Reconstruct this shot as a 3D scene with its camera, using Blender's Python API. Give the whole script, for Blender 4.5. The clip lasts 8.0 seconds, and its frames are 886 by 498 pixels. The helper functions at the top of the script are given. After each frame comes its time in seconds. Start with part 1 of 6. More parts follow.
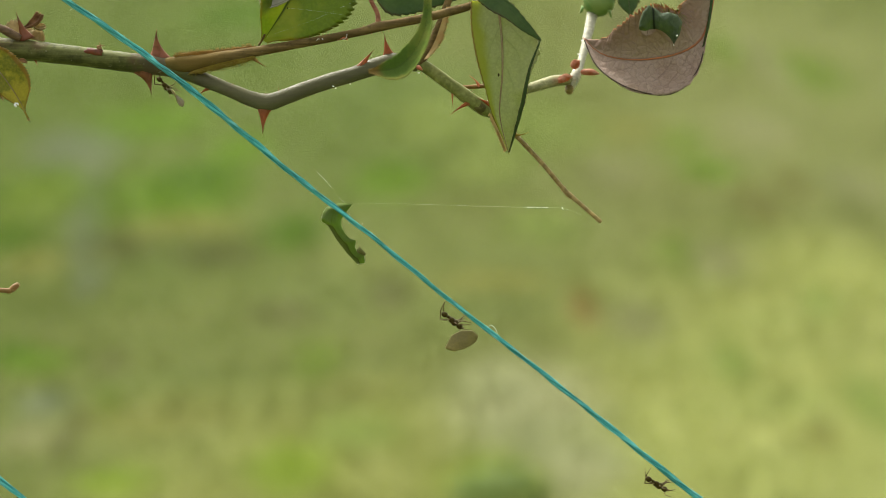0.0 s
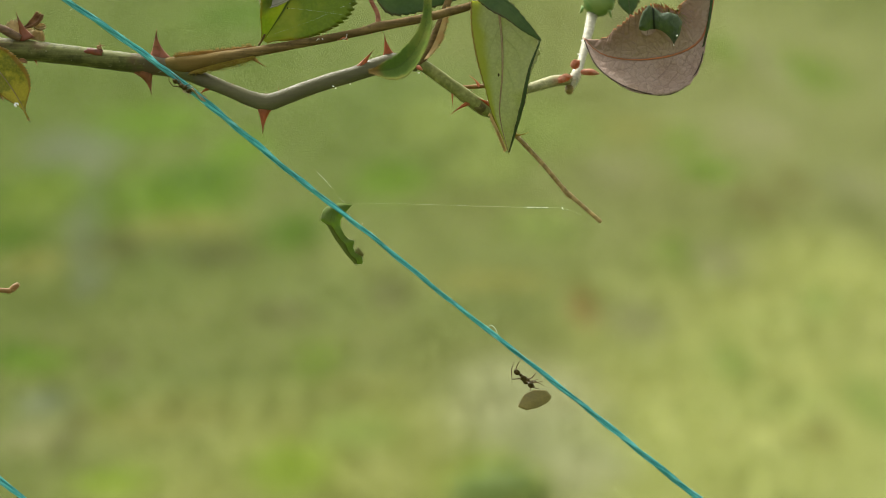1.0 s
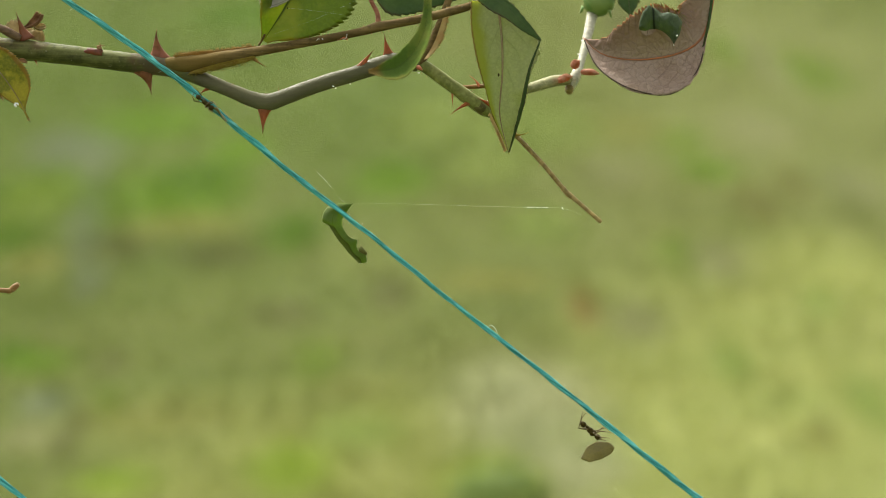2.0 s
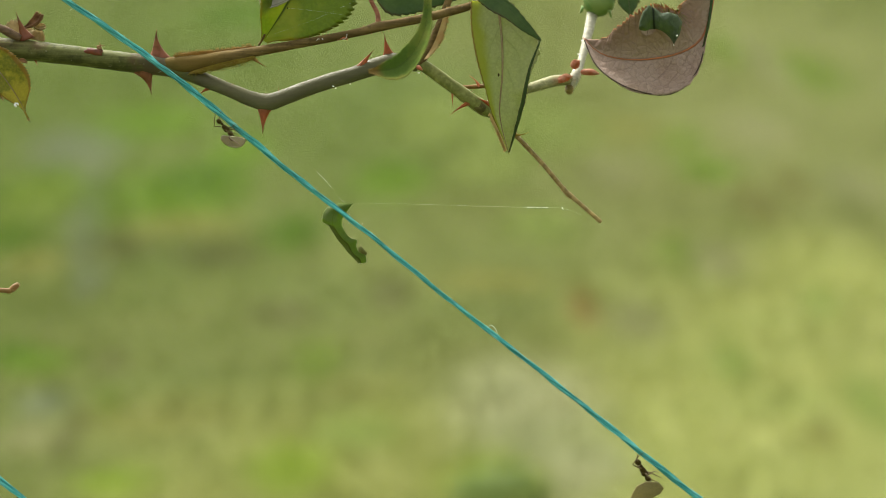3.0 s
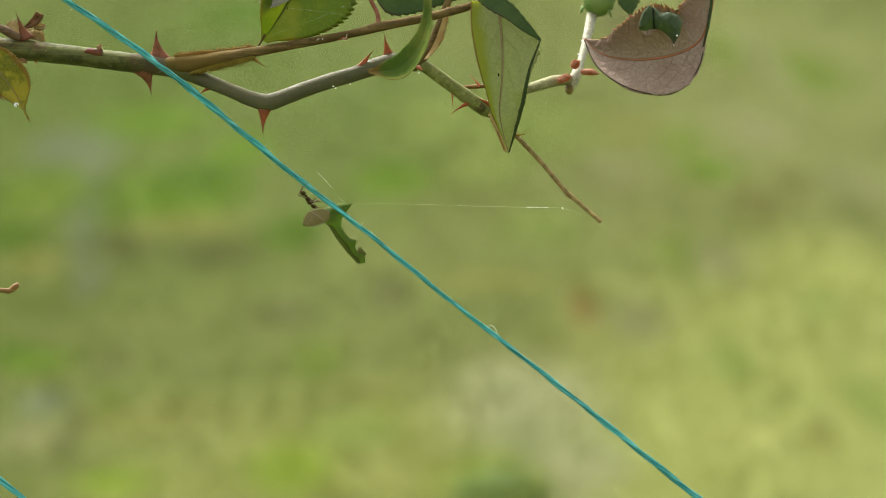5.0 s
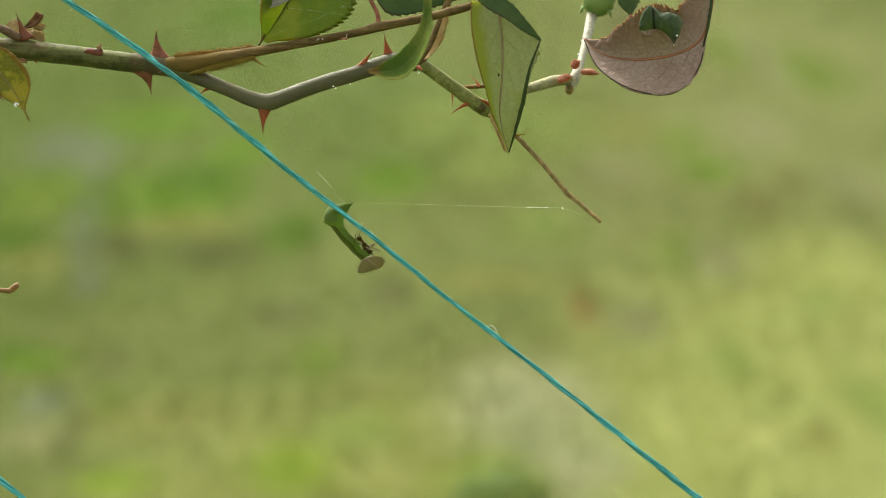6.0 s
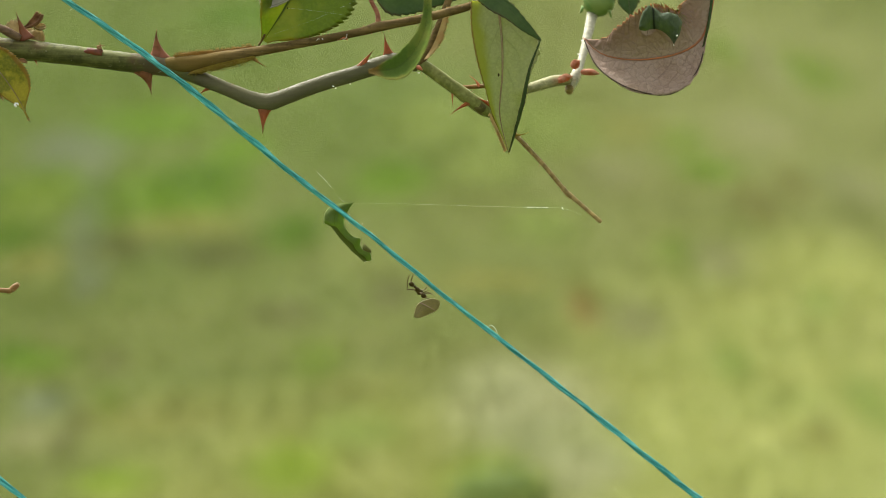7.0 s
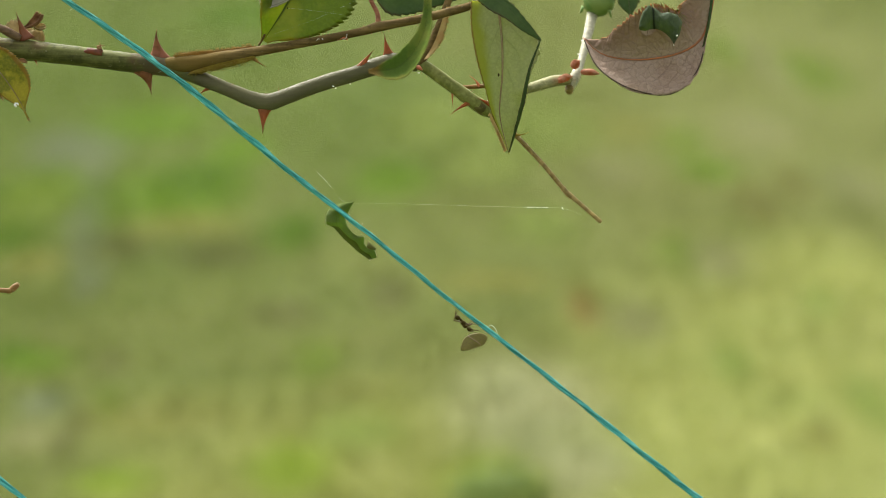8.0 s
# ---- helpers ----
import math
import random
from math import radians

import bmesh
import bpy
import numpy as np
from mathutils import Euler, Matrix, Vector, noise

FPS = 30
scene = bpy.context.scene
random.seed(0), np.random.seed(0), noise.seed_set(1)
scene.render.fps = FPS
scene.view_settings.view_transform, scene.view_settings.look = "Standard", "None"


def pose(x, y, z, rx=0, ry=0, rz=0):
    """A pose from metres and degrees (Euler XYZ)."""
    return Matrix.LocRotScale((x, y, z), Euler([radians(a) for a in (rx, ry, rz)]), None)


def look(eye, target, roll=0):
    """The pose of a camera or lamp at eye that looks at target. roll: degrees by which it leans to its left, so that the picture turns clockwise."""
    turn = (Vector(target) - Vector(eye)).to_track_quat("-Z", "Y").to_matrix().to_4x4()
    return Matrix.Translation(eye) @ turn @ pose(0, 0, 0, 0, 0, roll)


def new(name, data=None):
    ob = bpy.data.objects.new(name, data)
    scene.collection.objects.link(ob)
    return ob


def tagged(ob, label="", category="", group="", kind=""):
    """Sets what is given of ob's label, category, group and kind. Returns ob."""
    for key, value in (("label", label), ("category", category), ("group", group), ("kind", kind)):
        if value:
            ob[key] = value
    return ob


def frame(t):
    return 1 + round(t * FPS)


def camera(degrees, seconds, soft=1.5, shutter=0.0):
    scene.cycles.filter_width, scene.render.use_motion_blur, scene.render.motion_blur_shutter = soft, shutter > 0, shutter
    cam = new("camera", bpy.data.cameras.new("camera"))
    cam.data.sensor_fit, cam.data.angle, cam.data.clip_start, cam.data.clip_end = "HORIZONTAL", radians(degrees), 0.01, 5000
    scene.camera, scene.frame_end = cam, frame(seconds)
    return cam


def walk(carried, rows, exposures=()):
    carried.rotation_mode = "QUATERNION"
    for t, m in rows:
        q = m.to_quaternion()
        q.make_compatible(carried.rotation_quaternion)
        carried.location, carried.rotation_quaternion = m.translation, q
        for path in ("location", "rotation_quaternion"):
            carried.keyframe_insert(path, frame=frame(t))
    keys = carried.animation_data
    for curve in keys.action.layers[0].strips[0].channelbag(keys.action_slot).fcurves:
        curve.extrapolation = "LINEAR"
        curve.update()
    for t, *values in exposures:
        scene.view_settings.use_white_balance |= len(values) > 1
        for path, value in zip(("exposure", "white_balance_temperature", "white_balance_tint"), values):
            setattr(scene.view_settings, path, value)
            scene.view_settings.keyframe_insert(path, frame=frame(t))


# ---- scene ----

# ---- camera: stands still on a tripod, short telephoto, wide open ----
cam = camera(20, 8.0, soft=0.7)
cam.data.dof.use_dof = True
cam.data.dof.focus_distance = 0.752
cam.data.dof.aperture_fstop = 10.0
EYE = (0.0, 0.0, 1.40)
STAND = look(EYE, (0.0, 0.7336, 1.2441))
walk(cam, [(0.0, STAND), (8.0, STAND)], [(0.0, 1.28), (8.0, 1.32)])

# ---- light: bright overcast, soft sun high behind the spray ----
SUN_FROM = Vector((-0.45, 0.68, 1.0)).normalized()
world = bpy.data.worlds.new("overcast_sky")
scene.world = world
world.use_nodes = True
wn = world.node_tree.nodes
sky = wn.new("ShaderNodeTexSky")
sky.sky_type, sky.sun_disc = "NISHITA", False
sky.sun_elevation = math.asin(SUN_FROM.z)
sky.sun_rotation = math.atan2(SUN_FROM.x, SUN_FROM.y)
sky.air_density, sky.dust_density, sky.ozone_density = 1.0, 5.0, 0.6
wn["Background"].inputs["Strength"].default_value = 0.15
cloud = wn.new("ShaderNodeHueSaturation")  # thin cloud greys the blue
cloud.inputs["Saturation"].default_value = 0.10
world.node_tree.links.new(sky.outputs[0], cloud.inputs["Color"])
world.node_tree.links.new(cloud.outputs[0], wn["Background"].inputs["Color"])
sun_data = bpy.data.lights.new("sun", "SUN")
sun_data.energy, sun_data.angle, sun_data.color = 2.4, radians(14), (1.0, 0.96, 0.88)
sun = new("sun", sun_data)
sun.matrix_basis = look(SUN_FROM * 10, (0, 0, 0))

# ---- small helpers ----
ACROSS = Vector((1, 0, 0))
RISE = Vector((0, math.sin(radians(12)), math.cos(radians(12))))
FACE = Vector((0, -math.cos(radians(12)), math.sin(radians(12))))


def mm(p):
    return Vector(p) * 0.001


def spline(pts, step):
    """Points along a smooth curve through pts (vectors of any length), about step apart."""
    pts = [np.array(p, float) for p in pts]
    out = []
    for i in range(len(pts) - 1):
        a, b, c, d = pts[max(i - 1, 0)], pts[i], pts[i + 1], pts[min(i + 2, len(pts) - 1)]
        n = max(2, int(np.linalg.norm((c - b)[:3]) / step))
        for k in range(n):
            t = k / n
            out.append(0.5 * (2 * b + (c - a) * t + (2 * a - 5 * b + 4 * c - d) * t * t + (3 * b - a - 3 * c + d) * t ** 3))
    out.append(pts[-1])
    return out


def tube(bm, pts, radii, sides=10, cap=True, rough=0.0):
    """A tapered tube along pts."""
    rings, prev = [], None
    for i, p in enumerate(pts):
        t = (pts[min(i + 1, len(pts) - 1)] - pts[max(i - 1, 0)]).normalized()
        if prev is None:
            side = t.orthogonal().normalized()
        else:
            side = (prev - t * prev.dot(t)).normalized()
        prev = side
        up = t.cross(side)
        ring = []
        for k in range(sides):
            a = 2 * math.pi * k / sides
            way = side * math.cos(a) + up * math.sin(a)
            r = radii[i]
            if rough:
                r *= 1 + rough * noise.noise((p + way * r) * 350)
            ring.append(bm.verts.new(p + way * r))
        rings.append(ring)
    for a, b in zip(rings, rings[1:]):
        for k in range(sides):
            bm.faces.new((a[k], a[(k + 1) % sides], b[(k + 1) % sides], b[k]))
    if cap:
        bm.faces.new(rings[0][::-1])
        bm.faces.new(rings[-1])
    return bm


def stalk(bm, rows, step=1.2, sides=14, rough=0.06):
    """A stem through rows of (x, y, z, radius) in millimetres."""
    fine = spline([(*p, r) for p, r in rows], step)
    return tube(bm, [Vector(q[:3]) * 0.001 for q in fine], [max(q[3], 0.02) * 0.001 for q in fine], sides, True, rough)


def ball(bm, centre, scale, turn=None, seg=14, rings=9, rough=0.0):
    m = Matrix.Translation(centre) @ (turn.to_4x4() if turn else Matrix()) @ Matrix.Diagonal((*scale, 1))
    got = bmesh.ops.create_uvsphere(bm, u_segments=seg, v_segments=rings, radius=1.0, matrix=m)
    if rough:
        for v in got["verts"]:
            v.co += (v.co - centre) * rough * noise.noise(v.co * 900)
    return bm


def finish(name, bm, *materials):
    mesh = bpy.data.meshes.new(name)
    bm.normal_update()
    bm.to_mesh(mesh)
    bm.free()
    for m in materials:
        mesh.materials.append(m)
    mesh.shade_smooth()
    return mesh


def part(name, bm, material, parent, label="", local=False):
    """Links a bmesh as one mesh object under a thing or a part."""
    mats = material if isinstance(material, (list, tuple)) else [material]
    ob = new(name, finish(name, bm, *mats))
    ob.parent = parent
    if not local and parent.parent is None:
        ob.matrix_parent_inverse = parent.matrix_basis.inverted()
    return tagged(ob, label)


def thing(name, place, label, category, group="", kind=""):
    ob = new(name)
    ob.empty_display_size = 0.01
    ob.matrix_basis = place
    return tagged(ob, label, category, group, kind)


# ---- materials ----
def material(name, rough=0.6, spec=0.3):
    m = bpy.data.materials.new(name)
    m.use_nodes = True
    b = m.node_tree.nodes["Principled BSDF"]
    b.inputs["Roughness"].default_value = rough
    b.inputs["Specular IOR Level"].default_value = spec
    return m, m.node_tree.nodes, m.node_tree.links, b


def math_node(nodes, links, op, a, b=None, clamp=False):
    n = nodes.new("ShaderNodeMath")
    n.operation, n.use_clamp = op, clamp
    for i, v in enumerate((a, b)):
        if v is None:
            continue
        if isinstance(v, (int, float)):
            n.inputs[i].default_value = v
        else:
            links.new(v, n.inputs[i])
    return n.outputs[0]


def span(nodes, links, value, lo, hi, out_lo=0.0, out_hi=1.0, smooth=True):
    n = nodes.new("ShaderNodeMapRange")
    n.interpolation_type = "SMOOTHSTEP" if smooth else "LINEAR"
    for i, v in enumerate((value, lo, hi, out_lo, out_hi)):
        if isinstance(v, (int, float)):
            n.inputs[i].default_value = v
        else:
            links.new(v, n.inputs[i])
    return n.outputs[0]


def blend(nodes, links, fac, a, b, mode="MIX"):
    n = nodes.new("ShaderNodeMix")
    n.data_type, n.blend_type = "RGBA", mode
    for i, v in ((0, fac), (6, a), (7, b)):
        if isinstance(v, (int, float)):
            n.inputs[i].default_value = v
        elif isinstance(v, tuple):
            n.inputs[i].default_value = (*v, 1)
        else:
            links.new(v, n.inputs[i])
    return n.outputs[2]


def grain(nodes, links, scale, detail=4.0, stretch=None, rough=0.55, local=False):
    coord = nodes.new("ShaderNodeTexCoord").outputs["Object"] if local else nodes.new("ShaderNodeNewGeometry").outputs["Position"]
    if stretch:
        mp = nodes.new("ShaderNodeMapping")
        mp.inputs["Scale"].default_value = stretch
        links.new(coord, mp.inputs[0])
        coord = mp.outputs[0]
    n = nodes.new("ShaderNodeTexNoise")
    n.inputs["Scale"].default_value, n.inputs["Detail"].default_value, n.inputs["Roughness"].default_value = scale, detail, rough
    links.new(coord, n.inputs["Vector"])
    return n.outputs["Fac"]


def relief(nodes, links, shader, height, distance, strength=1.0):
    n = nodes.new("ShaderNodeBump")
    n.inputs["Distance"].default_value, n.inputs["Strength"].default_value = distance, strength
    links.new(height, n.inputs["Height"])
    links.new(n.outputs[0], shader.inputs["Normal"])


def bark_material(name, dark, light, blush, rough=0.46, blush_at=(0.6, 0.75), stretch=(40, 200, 200), spec=0.14, node_x=None, young_x=None, depth=0.00006, lines=(45, 1100, 1100)):
    m, nodes, links, b = material(name, rough, spec)
    b.inputs["Sheen Weight"].default_value, b.inputs["Sheen Roughness"].default_value = 0.03, 0.25  # fine bloom on the skin
    streak = grain(nodes, links, 1.0, 5.0, stretch)
    fleck = grain(nodes, links, 1100, 3.0)
    patch = grain(nodes, links, 60, 3.0)
    mottle = grain(nodes, links, 330, 4.0, rough=0.7)
    c = blend(nodes, links, span(nodes, links, streak, 0.35, 0.65), dark, light)
    c = blend(nodes, links, span(nodes, links, patch, *blush_at), c, blush)
    fine = grain(nodes, links, 1.0, 3.0, lines)
    c = blend(nodes, links, span(nodes, links, fine, 0.5, 0.66, 0, 0.45), c, tuple(q * 1.5 for q in light))
    c = blend(nodes, links, span(nodes, links, fine, 0.47, 0.34, 0, 0.4), c, tuple(q * 0.6 for q in dark))
    c = blend(nodes, links, span(nodes, links, mottle, 0.52, 0.68, 0, 0.5), c, tuple(q * 0.45 for q in dark))
    c = blend(nodes, links, span(nodes, links, mottle, 0.47, 0.33, 0, 0.3), c, tuple(q * 1.4 for q in light))
    c = blend(nodes, links, span(nodes, links, fleck, 0.65, 0.72, 0, 0.3), c, (0.34, 0.32, 0.22))
    if young_x is not None:  # sappy yellowish base of a shoot
        sep = nodes.new("ShaderNodeSeparateXYZ")
        links.new(nodes.new("ShaderNodeNewGeometry").outputs["Position"], sep.inputs[0])
        c = blend(nodes, links, span(nodes, links, sep.outputs[0], young_x - 0.012, young_x, 0.8, 0), c, blend(nodes, links, streak, (0.070, 0.044, 0.012), (0.165, 0.115, 0.024)))
    if node_x is not None:  # older wood past the fork is greyer, the node itself purplish
        sep = nodes.new("ShaderNodeSeparateXYZ")
        links.new(nodes.new("ShaderNodeNewGeometry").outputs["Position"], sep.inputs[0])
        x = math_node(nodes, links, "ADD", sep.outputs[0], span(nodes, links, mottle, 0.3, 0.7, -0.004, 0.004, False))
        c = blend(nodes, links, span(nodes, links, x, node_x, node_x + 0.012, 0, 0.75), c, blend(nodes, links, streak, (0.066, 0.062, 0.034), (0.124, 0.115, 0.063)))
        off = math_node(nodes, links, "ABSOLUTE", math_node(nodes, links, "SUBTRACT", x, node_x - 0.003))
        c = blend(nodes, links, span(nodes, links, off, 0.001, 0.007, 0.65, 0.0), c, (0.085, 0.055, 0.036))
    links.new(c, b.inputs["Base Color"])
    links.new(span(nodes, links, fleck, 0.3, 0.7, rough - 0.1, rough + 0.15), b.inputs["Roughness"])
    relief(nodes, links, b, math_node(nodes, links, "ADD", streak, math_node(nodes, links, "ADD", fleck, mottle)), depth)
    return m


def leaf_material(name, blade, blotch, vein, rim, through_it=0.3, rough=0.45, net=0.35, spec=0.4, lateral=9.0, vein_show=0.8, rim_at=0.86,
                  blotch_at=(0.45, 0.7), one_sided=False, rim_soft=0.12, bump=0.0002, cell=1300, lip=None, sweep=2.5, vein_wide=0.035, crinkle=None, areole=0.0, tip=None):
    m, nodes, links, b = material(name, rough, spec)
    uv = nodes.new("ShaderNodeUVMap")
    uv.uv_map = "blade"
    sep = nodes.new("ShaderNodeSeparateXYZ")
    links.new(uv.outputs[0], sep.inputs[0])
    u, v = sep.outputs[0], sep.outputs[1]
    a = math_node(nodes, links, "MULTIPLY", math_node(nodes, links, "ABSOLUTE", math_node(nodes, links, "SUBTRACT", u, 0.5)), 2.0)
    side = math_node(nodes, links, "MULTIPLY", math_node(nodes, links, "GREATER_THAN", u, 0.5), 0.43)
    wob = span(nodes, links, grain(nodes, links, 75, 2.0), 0.2, 0.8, -0.2, 0.2, False)
    run = math_node(nodes, links, "MULTIPLY", v, lateral)
    bend = math_node(nodes, links, "MULTIPLY", math_node(nodes, links, "POWER", a, 1.35), sweep)
    run = math_node(nodes, links, "ADD", math_node(nodes, links, "SUBTRACT", run, bend), math_node(nodes, links, "ADD", side, wob))
    tri = math_node(nodes, links, "ABSOLUTE", math_node(nodes, links, "SUBTRACT", math_node(nodes, links, "FRACT", run), 0.5))
    lat = span(nodes, links, tri, 0.0, vein_wide, 1.0, 0.0)
    lat = math_node(nodes, links, "MULTIPLY", lat, span(nodes, links, a, 0.55, 1.0, 1.0, 0.15))
    mid = span(nodes, links, a, 0.0, 0.06, 1.0, 0.0)
    vor = nodes.new("ShaderNodeTexVoronoi")
    vor.feature = "DISTANCE_TO_EDGE"
    vor.inputs["Scale"].default_value = cell
    geo = nodes.new("ShaderNodeTexCoord").outputs["Object"]
    links.new(geo, vor.inputs["Vector"])
    mesh_lines = span(nodes, links, vor.outputs["Distance"], 0.0, 0.09, 1.0, 0.0)
    stain = grain(nodes, links, 95, 4.0, local=True)
    fine = grain(nodes, links, 1300, 3.0, local=True)
    c = blend(nodes, links, span(nodes, links, stain, *blotch_at), blade, blotch)
    c = blend(nodes, links, span(nodes, links, fine, 0.3, 0.8, 0.0, 0.22), c, tuple(min(1, q * 1.9 + 0.01) for q in blade))
    c = blend(nodes, links, math_node(nodes, links, "MULTIPLY", mesh_lines, net), c, vein)
    c = blend(nodes, links, math_node(nodes, links, "MULTIPLY", lat, vein_show), c, vein)
    if areole:  # cross veins between the laterals
        cross = nodes.new("ShaderNodeTexVoronoi")
        cross.feature = "DISTANCE_TO_EDGE"
        cross.inputs["Scale"].default_value = 430
        links.new(geo, cross.inputs["Vector"])
        ties = span(nodes, links, cross.outputs["Distance"], 0.0, 0.06, 1.0, 0.0)
        c = blend(nodes, links, math_node(nodes, links, "MULTIPLY", ties, areole), c, vein)
        pads = span(nodes, links, cross.outputs["Distance"], 0.0, 0.35, 0.0, 1.0)
    c = blend(nodes, links, mid, c, vein)
    edge = math_node(nodes, links, "ADD", a, span(nodes, links, stain, 0.3, 0.7, -0.12, 0.12, False))
    edge = span(nodes, links, edge, rim_at, rim_at + rim_soft, 0, 0.85)
    if one_sided:
        edge = math_node(nodes, links, "MULTIPLY", edge, math_node(nodes, links, "GREATER_THAN", u, 0.5))
    c = blend(nodes, links, edge, c, rim)
    if lip:  # coloured teeth on the outermost margin
        c = blend(nodes, links, span(nodes, links, math_node(nodes, links, "MULTIPLY", a, math_node(nodes, links, "GREATER_THAN", u, 0.5)), 0.92, 0.99, 0, 0.9), c, lip)
    if tip:  # withered end of the blade
        c = blend(nodes, links, span(nodes, links, math_node(nodes, links, "ADD", v, span(nodes, links, stain, 0.3, 0.7, -0.12, 0.12, False)), 0.78, 1.0, 0, 0.85), c, tip)
    links.new(c, b.inputs["Base Color"])
    links.new(span(nodes, links, fine, 0.3, 0.7, rough - 0.08, rough + 0.14), b.inputs["Roughness"])
    h = math_node(nodes, links, "ADD", math_node(nodes, links, "MULTIPLY", lat, 1.6 * min(1.0, vein_show * 3)), math_node(nodes, links, "MULTIPLY", mesh_lines, 0.45 * min(1.0, net * 5) if crinkle is None else crinkle))
    h = math_node(nodes, links, "ADD", h, math_node(nodes, links, "MULTIPLY", fine, 0.5))
    if areole:
        h = math_node(nodes, links, "ADD", h, math_node(nodes, links, "MULTIPLY", pads, areole * 1.6))
    relief(nodes, links, b, h, bump)
    thin = nodes.new("ShaderNodeBsdfTranslucent")
    links.new(blend(nodes, links, 1.0, c, (1.5, 1.6, 0.6), "MULTIPLY"), thin.inputs["Color"])
    mix = nodes.new("ShaderNodeMixShader")
    mix.inputs[0].default_value = through_it
    links.new(b.outputs[0], mix.inputs[1])
    links.new(thin.outputs[0], mix.inputs[2])
    links.new(mix.outputs[0], nodes["Material Output"].inputs["Surface"])
    return m


def plain_material(name, base, other, scale=400, rough=0.5, spec=0.4, depth=0.0001, local=True, at=(0.35, 0.65), through_it=0.0):
    m, nodes, links, b = material(name, rough, spec)
    g = grain(nodes, links, scale, 4.0, local=local)
    g2 = grain(nodes, links, scale * 0.16, 2.0, local=local)
    c = blend(nodes, links, span(nodes, links, g, *at), base, other)
    c = blend(nodes, links, span(nodes, links, g2, 0.4, 0.7, 0, 0.4), c, tuple(q * 0.6 for q in base))
    links.new(c, b.inputs["Base Color"])
    relief(nodes, links, b, g, depth)
    if through_it:
        thin = nodes.new("ShaderNodeBsdfTranslucent")
        links.new(c, thin.inputs["Color"])
        mix = nodes.new("ShaderNodeMixShader")
        mix.inputs[0].default_value = through_it
        links.new(b.outputs[0], mix.inputs[1])
        links.new(thin.outputs[0], mix.inputs[2])
        links.new(mix.outputs[0], nodes["Material Output"].inputs["Surface"])
    return m


STEM = bark_material("rose_stem_bark", (0.050, 0.057, 0.014), (0.108, 0.115, 0.032), (0.085, 0.058, 0.022), 0.56, (0.55, 0.7), spec=0.13, node_x=-0.084)
SHOOT = bark_material("rose_shoot_bark", (0.080, 0.056, 0.019), (0.145, 0.102, 0.038), (0.11, 0.10, 0.024), 0.68, spec=0.04, young_x=-0.060)
GREEN_STEM = bark_material("green_shoot_bark", (0.135, 0.152, 0.038), (0.195, 0.205, 0.060), (0.17, 0.11, 0.04), blush_at=(0.64, 0.78), stretch=(140, 140, 140), lines=(700, 700, 700))
CREAM_STEM = bark_material("cream_stem_bark", (0.17, 0.175, 0.07), (0.27, 0.26, 0.13), (0.36, 0.18, 0.10), blush_at=(0.55, 0.7))
PALE_STEM = bark_material("pale_stalk_skin", (0.33, 0.33, 0.22), (0.44, 0.42, 0.31), (0.42, 0.25, 0.18))
TWIG = bark_material("dry_twig_bark", (0.150, 0.110, 0.034), (0.33, 0.245, 0.090), (0.22, 0.13, 0.045), stretch=(160, 160, 160), lines=(900, 900, 900))
TWIG_RUSTY = bark_material("rusty_twig_bark", (0.115, 0.058, 0.018), (0.22, 0.125, 0.042), (0.16, 0.07, 0.022))
TWIG_OLIVE = bark_material("olive_node_bark", (0.075, 0.070, 0.020), (0.125, 0.108, 0.034), (0.12, 0.07, 0.025), lines=(700, 700, 700))
TWIG_DARK = bark_material("dark_twig_bark", (0.07, 0.04, 0.022), (0.13, 0.085, 0.045), (0.10, 0.05, 0.03))
RED_STALK = bark_material("red_stalk_bark", (0.14, 0.052, 0.024), (0.21, 0.095, 0.045), (0.15, 0.10, 0.04))


def thorn_material(name, base, flank, tip):
    m, nodes, links, b = material(name, 0.46, 0.18)
    b.inputs["Sheen Weight"].default_value, b.inputs["Sheen Roughness"].default_value = 0.04, 0.3
    uv = nodes.new("ShaderNodeUVMap")
    uv.uv_map = "blade"
    sep = nodes.new("ShaderNodeSeparateXYZ")
    links.new(uv.outputs[0], sep.inputs[0])
    g = grain(nodes, links, 500, 4.0, local=True)
    run = math_node(nodes, links, "ADD", sep.outputs[1], span(nodes, links, g, 0.3, 0.7, -0.15, 0.15, False))
    c = blend(nodes, links, span(nodes, links, run, 0.05, 0.45), base, flank)
    c = blend(nodes, links, span(nodes, links, run, 0.65, 0.95), c, tip)
    c = blend(nodes, links, span(nodes, links, g, 0.48, 0.66, 0, 0.6), c, tuple(q * 0.45 for q in flank))
    pale = grain(nodes, links, 260, 3.0, local=True)
    c = blend(nodes, links, span(nodes, links, pale, 0.55, 0.7, 0, 0.4), c, (0.27, 0.11, 0.035))
    links.new(c, b.inputs["Base Color"])
    relief(nodes, links, b, g, 0.00006)
    thin = nodes.new("ShaderNodeBsdfTranslucent")  # horn lets some light through
    links.new(blend(nodes, links, 1.0, c, (1.4, 1.2, 0.9), "MULTIPLY"), thin.inputs["Color"])
    mix = nodes.new("ShaderNodeMixShader")
    mix.inputs[0].default_value = 0.3
    links.new(b.outputs[0], mix.inputs[1])
    links.new(thin.outputs[0], mix.inputs[2])
    links.new(mix.outputs[0], nodes["Material Output"].inputs["Surface"])
    return m


